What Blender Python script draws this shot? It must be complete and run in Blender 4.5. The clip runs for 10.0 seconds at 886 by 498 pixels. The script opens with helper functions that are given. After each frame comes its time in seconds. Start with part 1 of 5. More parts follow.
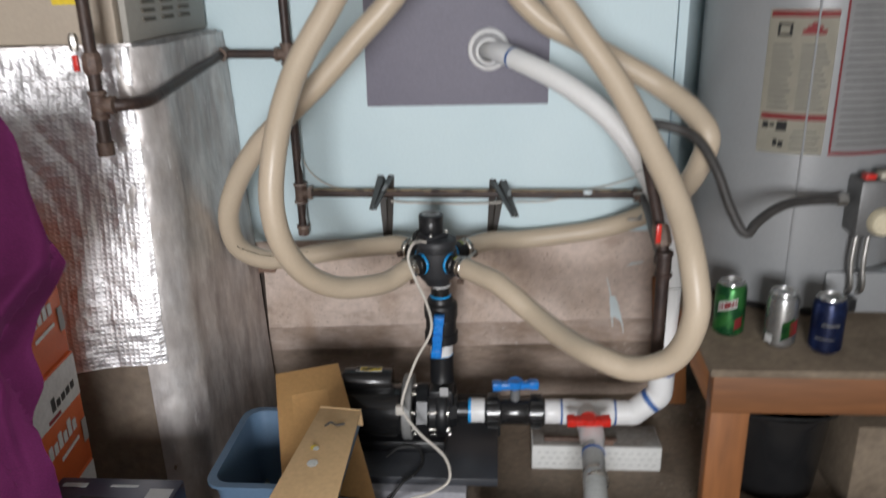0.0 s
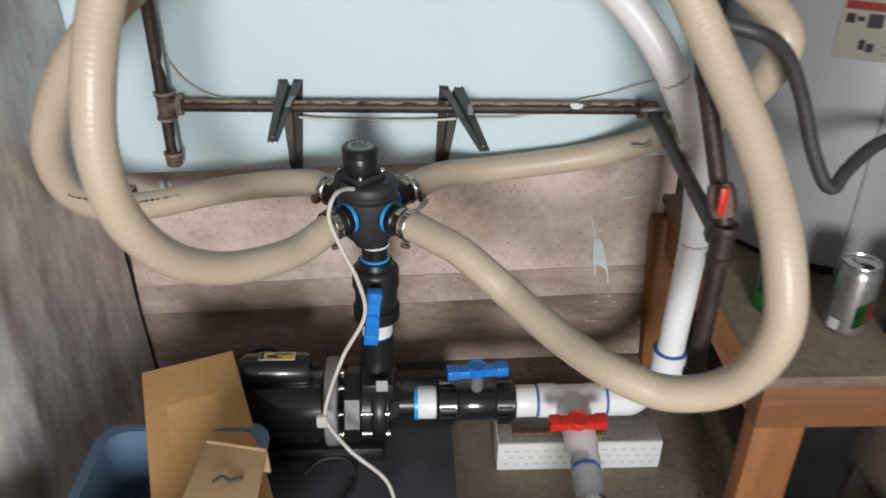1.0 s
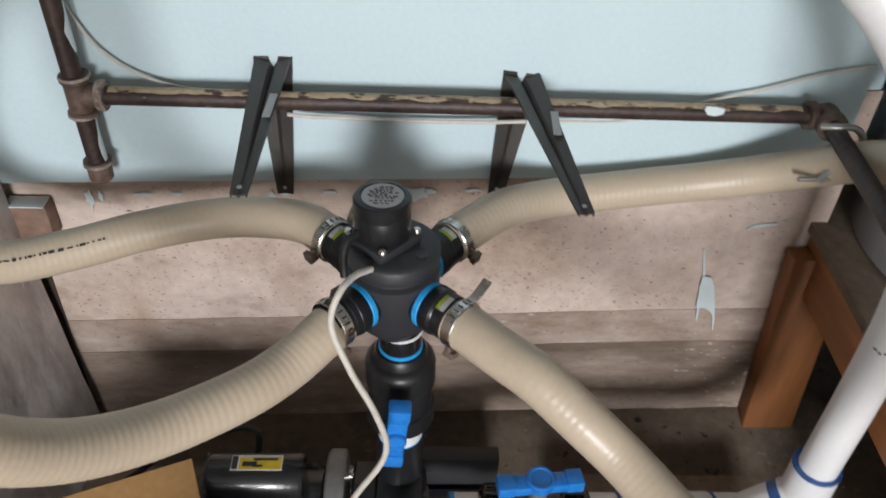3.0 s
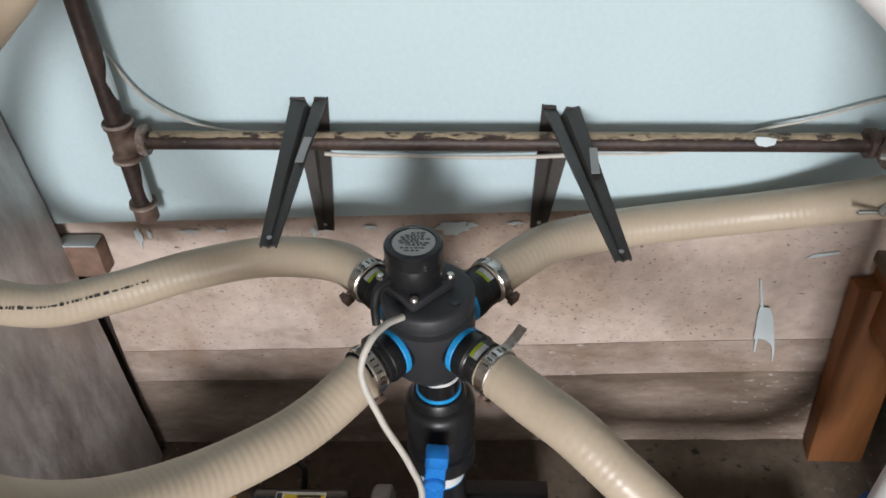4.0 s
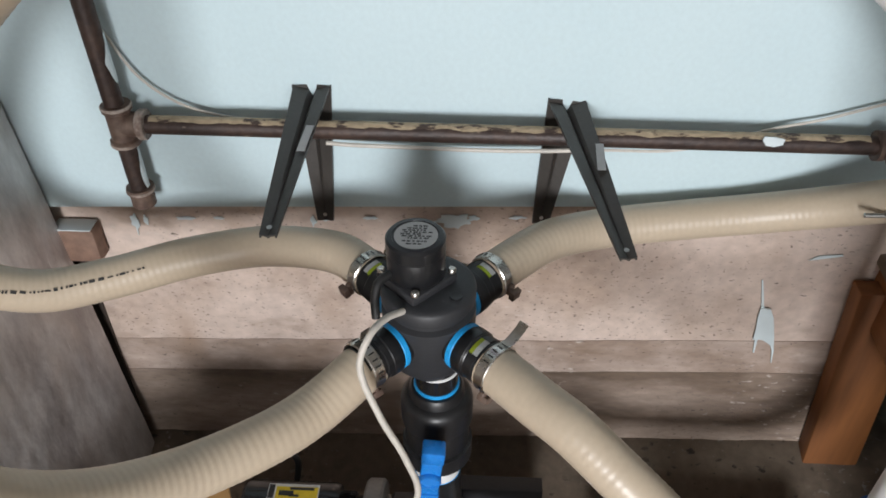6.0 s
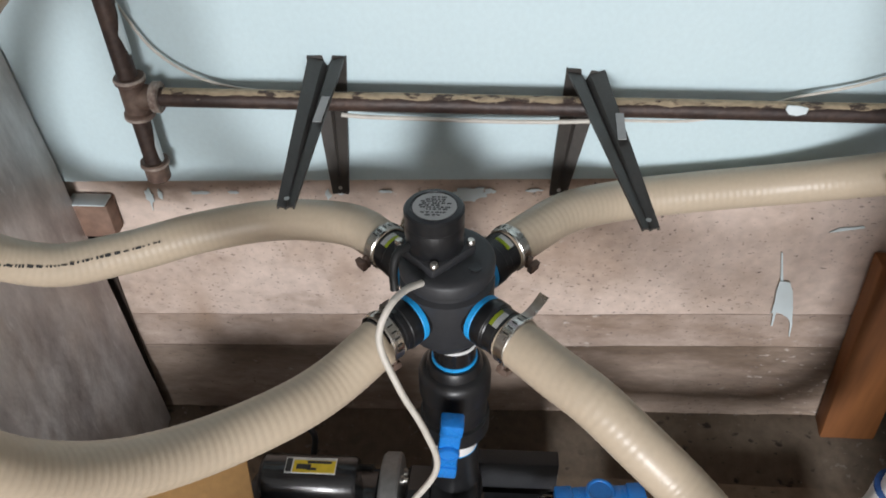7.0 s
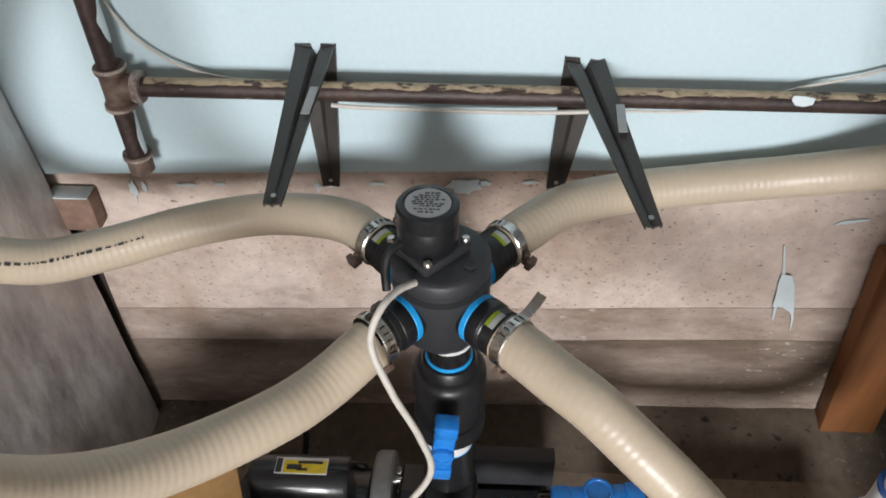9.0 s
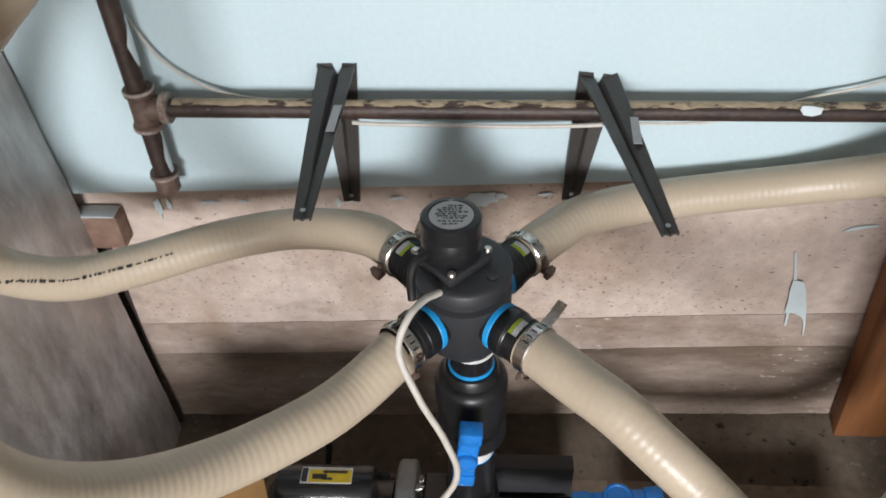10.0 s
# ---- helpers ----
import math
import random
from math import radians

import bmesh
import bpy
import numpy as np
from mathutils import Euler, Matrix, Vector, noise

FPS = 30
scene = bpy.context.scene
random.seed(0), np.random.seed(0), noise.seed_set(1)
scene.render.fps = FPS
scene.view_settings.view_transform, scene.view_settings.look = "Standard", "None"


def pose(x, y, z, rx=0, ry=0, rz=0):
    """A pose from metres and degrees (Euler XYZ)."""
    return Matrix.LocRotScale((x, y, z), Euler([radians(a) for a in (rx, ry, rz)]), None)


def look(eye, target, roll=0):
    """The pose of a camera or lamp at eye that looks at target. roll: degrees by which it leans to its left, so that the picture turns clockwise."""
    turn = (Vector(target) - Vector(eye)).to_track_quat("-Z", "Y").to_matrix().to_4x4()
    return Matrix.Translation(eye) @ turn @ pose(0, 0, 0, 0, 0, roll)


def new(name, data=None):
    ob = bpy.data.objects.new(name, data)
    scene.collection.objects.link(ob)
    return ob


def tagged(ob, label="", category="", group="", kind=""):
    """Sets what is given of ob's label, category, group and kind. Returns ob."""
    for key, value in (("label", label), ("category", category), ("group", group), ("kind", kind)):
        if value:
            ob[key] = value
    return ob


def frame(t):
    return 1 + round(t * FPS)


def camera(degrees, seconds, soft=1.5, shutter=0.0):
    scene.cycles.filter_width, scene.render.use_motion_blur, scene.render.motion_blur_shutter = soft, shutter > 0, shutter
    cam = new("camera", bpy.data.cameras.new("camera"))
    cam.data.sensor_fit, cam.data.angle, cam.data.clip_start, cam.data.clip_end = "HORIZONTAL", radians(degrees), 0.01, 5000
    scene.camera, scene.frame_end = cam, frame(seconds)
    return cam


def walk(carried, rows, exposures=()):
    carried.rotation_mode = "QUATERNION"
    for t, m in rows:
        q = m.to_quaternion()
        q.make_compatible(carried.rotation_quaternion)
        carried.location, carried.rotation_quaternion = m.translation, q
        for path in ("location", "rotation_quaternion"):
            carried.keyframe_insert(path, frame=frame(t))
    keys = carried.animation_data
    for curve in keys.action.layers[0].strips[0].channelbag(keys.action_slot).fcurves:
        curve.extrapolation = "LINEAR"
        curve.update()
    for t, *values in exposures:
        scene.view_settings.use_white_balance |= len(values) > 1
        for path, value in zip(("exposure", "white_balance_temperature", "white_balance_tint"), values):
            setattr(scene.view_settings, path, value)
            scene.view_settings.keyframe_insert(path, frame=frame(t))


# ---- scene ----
cam = camera(58.6, 10.0, soft=1.7, shutter=0.5)
PATH = [
    (0, (0.145, 0.236, 1.166), (0.008, 2.119, 0.508), -1.2),
    (0.2, (0.135, 0.323, 1.145), (-0.01, 2.177, 0.409), -3.0),
    (0.5, (0.089, 0.501, 1.137), (-0.007, 2.332, 0.339), -1.7),
    (1, (0.065, 0.815, 1.113), (0.155, 2.554, 0.13), 1.0),
    (1.5, (0.115, 1.089, 1.096), (0.015, 2.773, 0.021), -1.8),
    (2, (0.109, 1.238, 1.107), (-0.02, 2.832, -0.094), -1.6),
    (2.5, (0.037, 1.311, 1.099), (0.101, 2.874, -0.146), -0.3),
    (3, (0.02, 1.354, 1.084), (0.101, 2.908, -0.172), 2.7),
    (3.2, (0.042, 1.375, 1.09), (0.06, 2.956, -0.134), 1.5),
    (4.3, (0.055, 1.394, 1.11), (-0.04, 2.943, -0.153), -2.0),
    (4.5, (0.055, 1.394, 1.108), (-0.029, 2.947, -0.149), -1.9),
    (5, (0.053, 1.401, 1.102), (-0.04, 2.947, -0.162), -1.5),
    (5.5, (0.05, 1.404, 1.104), (-0.021, 2.949, -0.164), -0.0),
    (7, (0.037, 1.405, 1.093), (-0.062, 2.91, -0.22), -1.0),
    (7.5, (0.031, 1.418, 1.083), (-0.017, 2.901, -0.259), 2.1),
    (8, (0.03, 1.423, 1.082), (-0.016, 2.903, -0.262), 1.6),
    (8.5, (0.034, 1.434, 1.077), (-0.044, 2.888, -0.293), -0.4),
    (9, (0.035, 1.436, 1.084), (-0.047, 2.914, -0.262), -0.7),
    (9.5, (0.019, 1.42, 1.089), (-0.103, 2.905, -0.244), 0.0),
    (10, (0.019, 1.415, 1.097), (-0.076, 2.918, -0.22), -1.9),
]
walk(cam, [(t, look(eye, target, roll)) for t, eye, target, roll in PATH], [(0.0, -0.19), (1.0, 0.10), (2.5, 0.15), (7.5, 0.24), (9.5, 0.33)])

# ---- world and light ----
world = bpy.data.worlds.new("world")
scene.world = world
world.use_nodes = True
wn = world.node_tree
sky = wn.nodes.new("ShaderNodeTexSky")
sky.sky_type, sky.sun_disc, sky.sun_elevation, sky.sun_rotation = "NISHITA", False, radians(35), radians(180)
wn.links.new(sky.outputs[0], wn.nodes["Background"].inputs[0])
wn.nodes["Background"].inputs[1].default_value = 0.12
scene.view_settings.exposure = 0.0


def area_lamp(name, eye, target, sx, sy, watts, colour):
    data = bpy.data.lights.new(name, "AREA")
    data.shape, data.size, data.size_y, data.energy, data.color = "RECTANGLE", sx, sy, watts, colour
    ob = new(name, data)
    ob.matrix_world = look(eye, target)
    return ob


# daylight through the open doorway behind the walker
area_lamp("doorway_daylight", (0.10, -2.16, 1.02), (0.0, 2.2, 0.66), 0.92, 1.00, 146, (0.96, 0.97, 1.0))


# ---- materials ----
def material(name, colour, rough=0.5, metal=0.0, other=None, amount=0.5, scale=8.0, fine=120.0, grain=0.12, bump=0.1, depth=0.002, spread=(0.35, 0.7), coat=0.0, stretch=(1, 1, 1), vary=0.0):
    """A surface with large blotches of a second colour, fine grain in colour, gloss and relief."""
    m = bpy.data.materials.new(name)
    m.use_nodes = True
    nt = m.node_tree
    n, l = nt.nodes, nt.links
    p = n["Principled BSDF"]
    co = n.new("ShaderNodeTexCoord")
    mp = n.new("ShaderNodeMapping")
    mp.inputs["Scale"].default_value = stretch
    l.new(co.outputs["Object"], mp.inputs[0])
    big = n.new("ShaderNodeTexNoise")
    big.inputs["Scale"].default_value, big.inputs["Detail"].default_value, big.inputs["Roughness"].default_value = scale, 5, 0.6
    small = n.new("ShaderNodeTexNoise")
    small.inputs["Scale"].default_value, small.inputs["Detail"].default_value = fine, 3
    for t in (big, small):
        l.new(mp.outputs[0], t.inputs["Vector"])
    ramp = n.new("ShaderNodeMapRange")
    ramp.inputs[1].default_value, ramp.inputs[2].default_value = spread
    l.new(big.outputs["Fac"], ramp.inputs[0])
    mul = n.new("ShaderNodeMath")
    mul.operation = "MULTIPLY"
    mul.inputs[1].default_value = amount
    l.new(ramp.outputs[0], mul.inputs[0])
    mix = n.new("ShaderNodeMix")
    mix.data_type = "RGBA"
    mix.inputs[6].default_value = (*colour, 1)
    mix.inputs[7].default_value = (*(other or tuple(c * 0.75 for c in colour)), 1)
    l.new(mul.outputs[0], mix.inputs[0])
    g = n.new("ShaderNodeMapRange")
    g.inputs[1].default_value, g.inputs[2].default_value, g.inputs[3].default_value, g.inputs[4].default_value = 0.25, 0.75, 1 - grain, 1 + grain
    l.new(small.outputs["Fac"], g.inputs[0])
    last = g.outputs[0]
    if vary:
        oi = n.new("ShaderNodeObjectInfo")
        v = n.new("ShaderNodeMapRange")
        v.inputs[3].default_value, v.inputs[4].default_value = 1 - vary, 1 + vary
        l.new(oi.outputs["Random"], v.inputs[0])
        vm = n.new("ShaderNodeMath")
        vm.operation = "MULTIPLY"
        l.new(last, vm.inputs[0])
        l.new(v.outputs[0], vm.inputs[1])
        last = vm.outputs[0]
    tone = n.new("ShaderNodeVectorMath")
    tone.operation = "SCALE"
    l.new(mix.outputs[2], tone.inputs[0])
    l.new(last, tone.inputs["Scale"])
    l.new(tone.outputs[0], p.inputs["Base Color"])
    r = n.new("ShaderNodeMapRange")
    r.inputs[3].default_value, r.inputs[4].default_value = max(0.02, rough - 0.12), min(1, rough + 0.12)
    l.new(big.outputs["Fac"], r.inputs[0])
    l.new(r.outputs[0], p.inputs["Roughness"])
    p.inputs["Metallic"].default_value = metal
    p.inputs["Coat Weight"].default_value = coat
    b = n.new("ShaderNodeBump")
    b.inputs["Strength"].default_value, b.inputs["Distance"].default_value = bump, depth
    l.new(small.outputs["Fac"], b.inputs["Height"])
    l.new(b.outputs[0], p.inputs["Normal"])
    return m


def spotted(m, colour, scale, size, thin=(1, 1, 1), rough=None, soft=0.06, patch=None):
    """Adds specks or chips of another colour to a material made above; patch: (scale, low, high) keeps them to patches."""
    nt = m.node_tree
    n, l = nt.nodes, nt.links
    p = n["Principled BSDF"]
    co = n.new("ShaderNodeTexCoord")
    mp = n.new("ShaderNodeMapping")
    mp.inputs["Scale"].default_value = thin
    l.new(co.outputs["Object"], mp.inputs[0])
    v = n.new("ShaderNodeTexVoronoi")
    v.inputs["Scale"].default_value = scale
    nz = n.new("ShaderNodeTexNoise")
    nz.inputs["Scale"].default_value = scale * 2.5
    add = n.new("ShaderNodeMix")
    add.data_type = "VECTOR"
    add.inputs[0].default_value = 0.012 * 20 / scale
    l.new(mp.outputs[0], nz.inputs["Vector"])
    l.new(mp.outputs[0], add.inputs[4])
    l.new(nz.outputs["Color"], add.inputs[5])
    l.new(add.outputs[1], v.inputs["Vector"])
    sep = n.new("ShaderNodeSeparateColor")
    l.new(v.outputs["Color"], sep.inputs[0])
    lim = n.new("ShaderNodeMath")
    lim.operation = "MULTIPLY"
    lim.inputs[1].default_value = size
    l.new(sep.outputs[0], lim.inputs[0])
    sub = n.new("ShaderNodeMath")
    sub.operation = "SUBTRACT"
    l.new(lim.outputs[0], sub.inputs[0])
    l.new(v.outputs["Distance"], sub.inputs[1])
    f = n.new("ShaderNodeMapRange")
    f.inputs[1].default_value, f.inputs[2].default_value = 0.0, soft
    l.new(sub.outputs[0], f.inputs[0])
    out = f.outputs[0]
    if patch:
        pz = n.new("ShaderNodeTexNoise")
        pz.inputs["Scale"].default_value = patch[0]
        l.new(co.outputs["Object"], pz.inputs["Vector"])
        pr = n.new("ShaderNodeMapRange")
        pr.inputs[1].default_value, pr.inputs[2].default_value = patch[1], patch[2]
        l.new(pz.outputs["Fac"], pr.inputs[0])
        pm = n.new("ShaderNodeMath")
        pm.operation = "MULTIPLY"
        l.new(out, pm.inputs[0])
        l.new(pr.outputs[0], pm.inputs[1])
        out = pm.outputs[0]
    mix = n.new("ShaderNodeMix")
    mix.data_type = "RGBA"
    mix.inputs[7].default_value = (*colour, 1)
    l.new(out, mix.inputs[0])
    l.new(p.inputs["Base Color"].links[0].from_socket, mix.inputs[6])
    l.new(mix.outputs[2], p.inputs["Base Color"])
    return m


def pitted(m, colour, scale, low, high, patch, flat=(0.75, 1, 1.35)):
    """Irregular pits and flecks of another colour, denser in patches: (scale, low, high)."""
    n, l = m.node_tree.nodes, m.node_tree.links
    p = n["Principled BSDF"]
    co = n.new("ShaderNodeTexCoord")
    mp = n.new("ShaderNodeMapping")
    mp.inputs["Scale"].default_value = flat
    l.new(co.outputs["Object"], mp.inputs[0])
    fac = None
    for vec, sc, lo, hi, det in ((mp.outputs[0], scale, low, high, 4.0), (co.outputs["Object"], patch[0], patch[1], patch[2], 2.0)):
        nz = n.new("ShaderNodeTexNoise")
        nz.inputs["Scale"].default_value, nz.inputs["Detail"].default_value = sc, det
        l.new(vec, nz.inputs["Vector"])
        r = n.new("ShaderNodeMapRange")
        r.inputs[1].default_value, r.inputs[2].default_value = lo, hi
        l.new(nz.outputs["Fac"], r.inputs[0])
        if fac:
            mul = n.new("ShaderNodeMath")
            mul.operation = "MULTIPLY"
            l.new(fac, mul.inputs[0])
            l.new(r.outputs[0], mul.inputs[1])
            fac = mul.outputs[0]
        else:
            fac = r.outputs[0]
    mix = n.new("ShaderNodeMix")
    mix.data_type = "RGBA"
    mix.inputs[7].default_value = (*colour, 1)
    l.new(fac, mix.inputs[0])
    l.new(p.inputs["Base Color"].links[0].from_socket, mix.inputs[6])
    l.new(mix.outputs[2], p.inputs["Base Color"])


AQUA = material("aqua_wall_paint", (0.565, 0.69, 0.725), 0.5, other=(0.50, 0.635, 0.675), scale=2.5, fine=160, grain=0.03, bump=0.12, depth=0.0015)
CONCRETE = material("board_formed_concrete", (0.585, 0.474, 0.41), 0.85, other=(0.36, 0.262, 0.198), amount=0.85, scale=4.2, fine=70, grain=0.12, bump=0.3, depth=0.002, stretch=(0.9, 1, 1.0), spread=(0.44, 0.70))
# lower courses: brown stains, plus shade near the floor put into the colour
MIDCONCRETE = material("brown_stained_shaded_concrete", (0.48, 0.385, 0.33), 0.85, other=(0.23, 0.16, 0.115), amount=0.95, scale=4.5, fine=70, grain=0.14, bump=0.3, depth=0.002, stretch=(0.7, 1, 1.5), spread=(0.40, 0.62))
LOWCONCRETE = material("damp_stained_shaded_concrete", (0.42, 0.33, 0.27), 0.85, other=(0.150, 0.105, 0.075), amount=0.95, scale=4.0, fine=70, grain=0.16, bump=0.3, depth=0.002, spread=(0.38, 0.60), stretch=(0.6, 1, 1.8))
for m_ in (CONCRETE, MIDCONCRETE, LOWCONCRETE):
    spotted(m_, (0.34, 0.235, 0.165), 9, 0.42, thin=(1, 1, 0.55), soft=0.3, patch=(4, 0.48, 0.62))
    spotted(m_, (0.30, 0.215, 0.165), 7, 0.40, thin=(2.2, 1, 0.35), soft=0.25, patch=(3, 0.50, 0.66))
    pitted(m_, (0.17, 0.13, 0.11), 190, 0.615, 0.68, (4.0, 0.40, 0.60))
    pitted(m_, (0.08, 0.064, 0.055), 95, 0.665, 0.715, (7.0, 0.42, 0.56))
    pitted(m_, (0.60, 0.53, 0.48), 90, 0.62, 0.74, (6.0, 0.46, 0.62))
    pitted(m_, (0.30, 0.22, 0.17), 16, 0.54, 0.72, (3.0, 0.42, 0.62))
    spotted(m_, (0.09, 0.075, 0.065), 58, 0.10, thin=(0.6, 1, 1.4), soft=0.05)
FLOOR = material("stained_concrete_floor", (0.27, 0.21, 0.155), 0.75, other=(0.15, 0.115, 0.085), amount=0.9, scale=3.5, fine=60, grain=0.2, bump=0.3, depth=0.003)
spotted(FLOOR, (0.40, 0.36, 0.31), 26, 0.16, patch=(5, 0.5, 0.62))
pitted(FLOOR, (0.42, 0.38, 0.33), 120, 0.63, 0.68, (5.0, 0.45, 0.62))
pitted(FLOOR, (0.07, 0.055, 0.045), 70, 0.62, 0.70, (4.0, 0.42, 0.60))
PLASTER = material("dim_room_paint", (0.27, 0.265, 0.255), 0.8, scale=1.5, fine=80, grain=0.05)
HOSE = material("cream_flexible_hose", (0.54, 0.445, 0.335), 0.39, other=(0.485, 0.395, 0.29), scale=9, fine=200, grain=0.03, bump=0.04)
PVC = material("white_pvc", (0.80, 0.80, 0.80), 0.33, other=(0.70, 0.69, 0.67), scale=7, fine=150, grain=0.02, bump=0.03)
PRIMER = material("blue_pipe_cement", (0.03, 0.09, 0.30), 0.35, other=(0.08, 0.2, 0.45), scale=60)
BLACK = material("satin_black_plastic", (0.010, 0.0105, 0.012), 0.34, other=(0.016, 0.016, 0.017), scale=12, fine=240, grain=0.15, bump=0.08)
GLOSS = material("glossy_black_plastic", (0.012, 0.012, 0.013), 0.22, other=(0.02, 0.02, 0.02), scale=14, fine=200, coat=0.3)
UNION = material("black_moulded_plastic", (0.011, 0.011, 0.012), 0.40, other=(0.019, 0.019, 0.020), scale=16, fine=180, grain=0.2, bump=0.12)
DARKGREY = material("dark_grey_plastic", (0.024, 0.025, 0.028), 0.52, other=(0.034, 0.034, 0.037), scale=8, fine=220, grain=0.12, bump=0.1)
BLUE = material("bright_blue_plastic", (0.016, 0.215, 0.65), 0.28, other=(0.015, 0.16, 0.58), scale=20, fine=200, grain=0.05, coat=0.2)
CYAN = material("cyan_ring_plastic", (0.02, 0.36, 0.80), 0.35, scale=20, fine=200)
RED = material("red_plastic", (0.62, 0.025, 0.015), 0.35, other=(0.5, 0.02, 0.012), scale=20)
STEEL = material("worn_stainless", (0.62, 0.60, 0.56), 0.28, 1.0, other=(0.45, 0.41, 0.36), scale=40, fine=300, grain=0.1)
ZINC = material("dull_zinc", (0.48, 0.47, 0.45), 0.45, 1.0, other=(0.33, 0.31, 0.29), scale=20)
IRON = material("rusty_dark_iron", (0.032, 0.021, 0.019), 0.5, 0.2, other=(0.085, 0.05, 0.036), amount=0.6, scale=22, fine=140, grain=0.3, bump=0.4, depth=0.002)
spotted(IRON, (0.30, 0.24, 0.18), 60, 0.16, thin=(0.5, 1, 1), patch=(9, 0.52, 0.62))
IRONCHIP = material("iron_with_old_paint", (0.40, 0.31, 0.205), 0.7, other=(0.06, 0.04, 0.032), amount=1.0, scale=85, fine=200, grain=0.25, bump=0.4, spread=(0.52, 0.60), stretch=(0.5, 1, 1))
FITTING = material("brown_iron_fitting", (0.10, 0.06, 0.046), 0.6, 0.1, other=(0.21, 0.155, 0.12), amount=0.7, scale=26, fine=120, grain=0.3, bump=0.4)
RIM = material("worn_pale_paint_on_iron", (0.36, 0.30, 0.26), 0.65, other=(0.15, 0.10, 0.08), amount=0.9, scale=60, fine=160, grain=0.2, bump=0.3, spread=(0.45, 0.6))
BRACKET = material("charcoal_steel_paint", (0.043, 0.038, 0.034), 0.48, 0.1, other=(0.056, 0.048, 0.042), scale=18, fine=220, grain=0.12, bump=0.08)
WOOD = material("orange_pine", (0.37, 0.142, 0.042), 0.6, other=(0.15, 0.055, 0.018), amount=0.9, scale=6, fine=60, grain=0.2, bump=0.25, stretch=(1, 1, 0.12))
WOODX = material("orange_pine_rail", (0.25, 0.10, 0.034), 0.6, other=(0.13, 0.05, 0.017), amount=0.9, scale=6, fine=60, grain=0.2, bump=0.25, stretch=(0.12, 1, 1))
WOODY = material("orange_pine_side", (0.36, 0.145, 0.046), 0.6, other=(0.20, 0.076, 0.025), amount=0.9, scale=6, fine=60, grain=0.2, bump=0.25, stretch=(1, 0.12, 1))
SHELFTOP = material("dusty_plywood", (0.20, 0.155, 0.11), 0.8, other=(0.12, 0.09, 0.062), amount=0.9, scale=7, fine=70, grain=0.2, bump=0.3)
CARD = material("brown_cardboard", (0.56, 0.32, 0.125), 0.75, other=(0.47, 0.26, 0.095), scale=5, fine=110, grain=0.08, bump=0.15, stretch=(1, 1, 0.5))
CARD2 = material("pale_cardboard", (0.60, 0.41, 0.22), 0.75, other=(0.50, 0.33, 0.165), scale=6, fine=110, grain=0.08, bump=0.15)
SILVERDOT = material("silver_sticker", (0.75, 0.75, 0.73), 0.3, 0.6, scale=30)
TUB = material("blue_tub_plastic", (0.10, 0.165, 0.25), 0.4, other=(0.075, 0.125, 0.19), scale=8, fine=150, grain=0.05)
HEATER = material("grey_enamel", (0.25, 0.255, 0.26), 0.38, other=(0.20, 0.205, 0.21), scale=4, fine=160, grain=0.04, bump=0.05)
PAPER = material("yellowed_label", (0.46, 0.43, 0.35), 0.7, scale=20, fine=140, grain=0.05)
PAPER2 = material("grey_label", (0.42, 0.42, 0.42), 0.6, scale=20, fine=140, grain=0.05)
WHITE = material("white_print", (0.78, 0.78, 0.77), 0.5, scale=30)
INK = material("black_print", (0.03, 0.03, 0.03), 0.6, scale=30)
GREYINK = material("grey_print", (0.24, 0.235, 0.22), 0.6, scale=30)
REDINK = material("dark_red_print", (0.33, 0.03, 0.035), 0.6, scale=30)
YELLOW = material("yellow_print", (0.75, 0.55, 0.03), 0.45, scale=30)
LIME = material("lime_sticker", (0.50, 0.60, 0.04), 0.45, scale=30)
ORANGE = material("orange_carton", (0.76, 0.15, 0.035), 0.5, other=(0.68, 0.12, 0.03), scale=5, fine=150, grain=0.05)
NAVY = material("navy_carton", (0.012, 0.016, 0.045), 0.35, other=(0.02, 0.025, 0.06), scale=6)
CLOTH = material("purple_cloth", (0.165, 0.014, 0.105), 0.9, other=(0.085, 0.008, 0.055), scale=6, fine=400, grain=0.2, bump=0.5, depth=0.002)
FURNACE = material("beige_furnace_enamel", (0.44, 0.37, 0.29), 0.45, other=(0.38, 0.31, 0.24), scale=4, fine=150, grain=0.05)
GREYPANEL = material("lavender_grey_panel", (0.20, 0.19, 0.235), 0.6, other=(0.18, 0.17, 0.21), scale=4, fine=130, grain=0.06, bump=0.08)
CREAMWIRE = material("off_white_cable", (0.60, 0.56, 0.50), 0.5, scale=30)
FLEX = material("grey_black_connector", (0.035, 0.033, 0.032), 0.5, other=(0.07, 0.065, 0.06), scale=30, fine=200, grain=0.2)
RUBBER = material("black_rubber", (0.015, 0.015, 0.015), 0.55, scale=30)
BLOCKWHITE = material("white_slotted_plastic", (0.66, 0.66, 0.64), 0.55, other=(0.55, 0.55, 0.53), scale=8, fine=150, grain=0.05)
BLOCKTOP = material("dusty_block_top", (0.30, 0.29, 0.27), 0.8, other=(0.17, 0.14, 0.12), amount=0.9, scale=14, fine=90, grain=0.2, bump=0.3)
CLEARHOSE = material("cloudy_braided_hose", (0.46, 0.47, 0.46), 0.25, other=(0.36, 0.37, 0.36), scale=22, fine=160, grain=0.08)
FOIL = material("crumpled_foil", (0.90, 0.89, 0.91), 0.46, 1.0, other=(0.66, 0.63, 0.62), amount=0.6, scale=5, fine=55, grain=0.05, bump=0.35, depth=0.006)
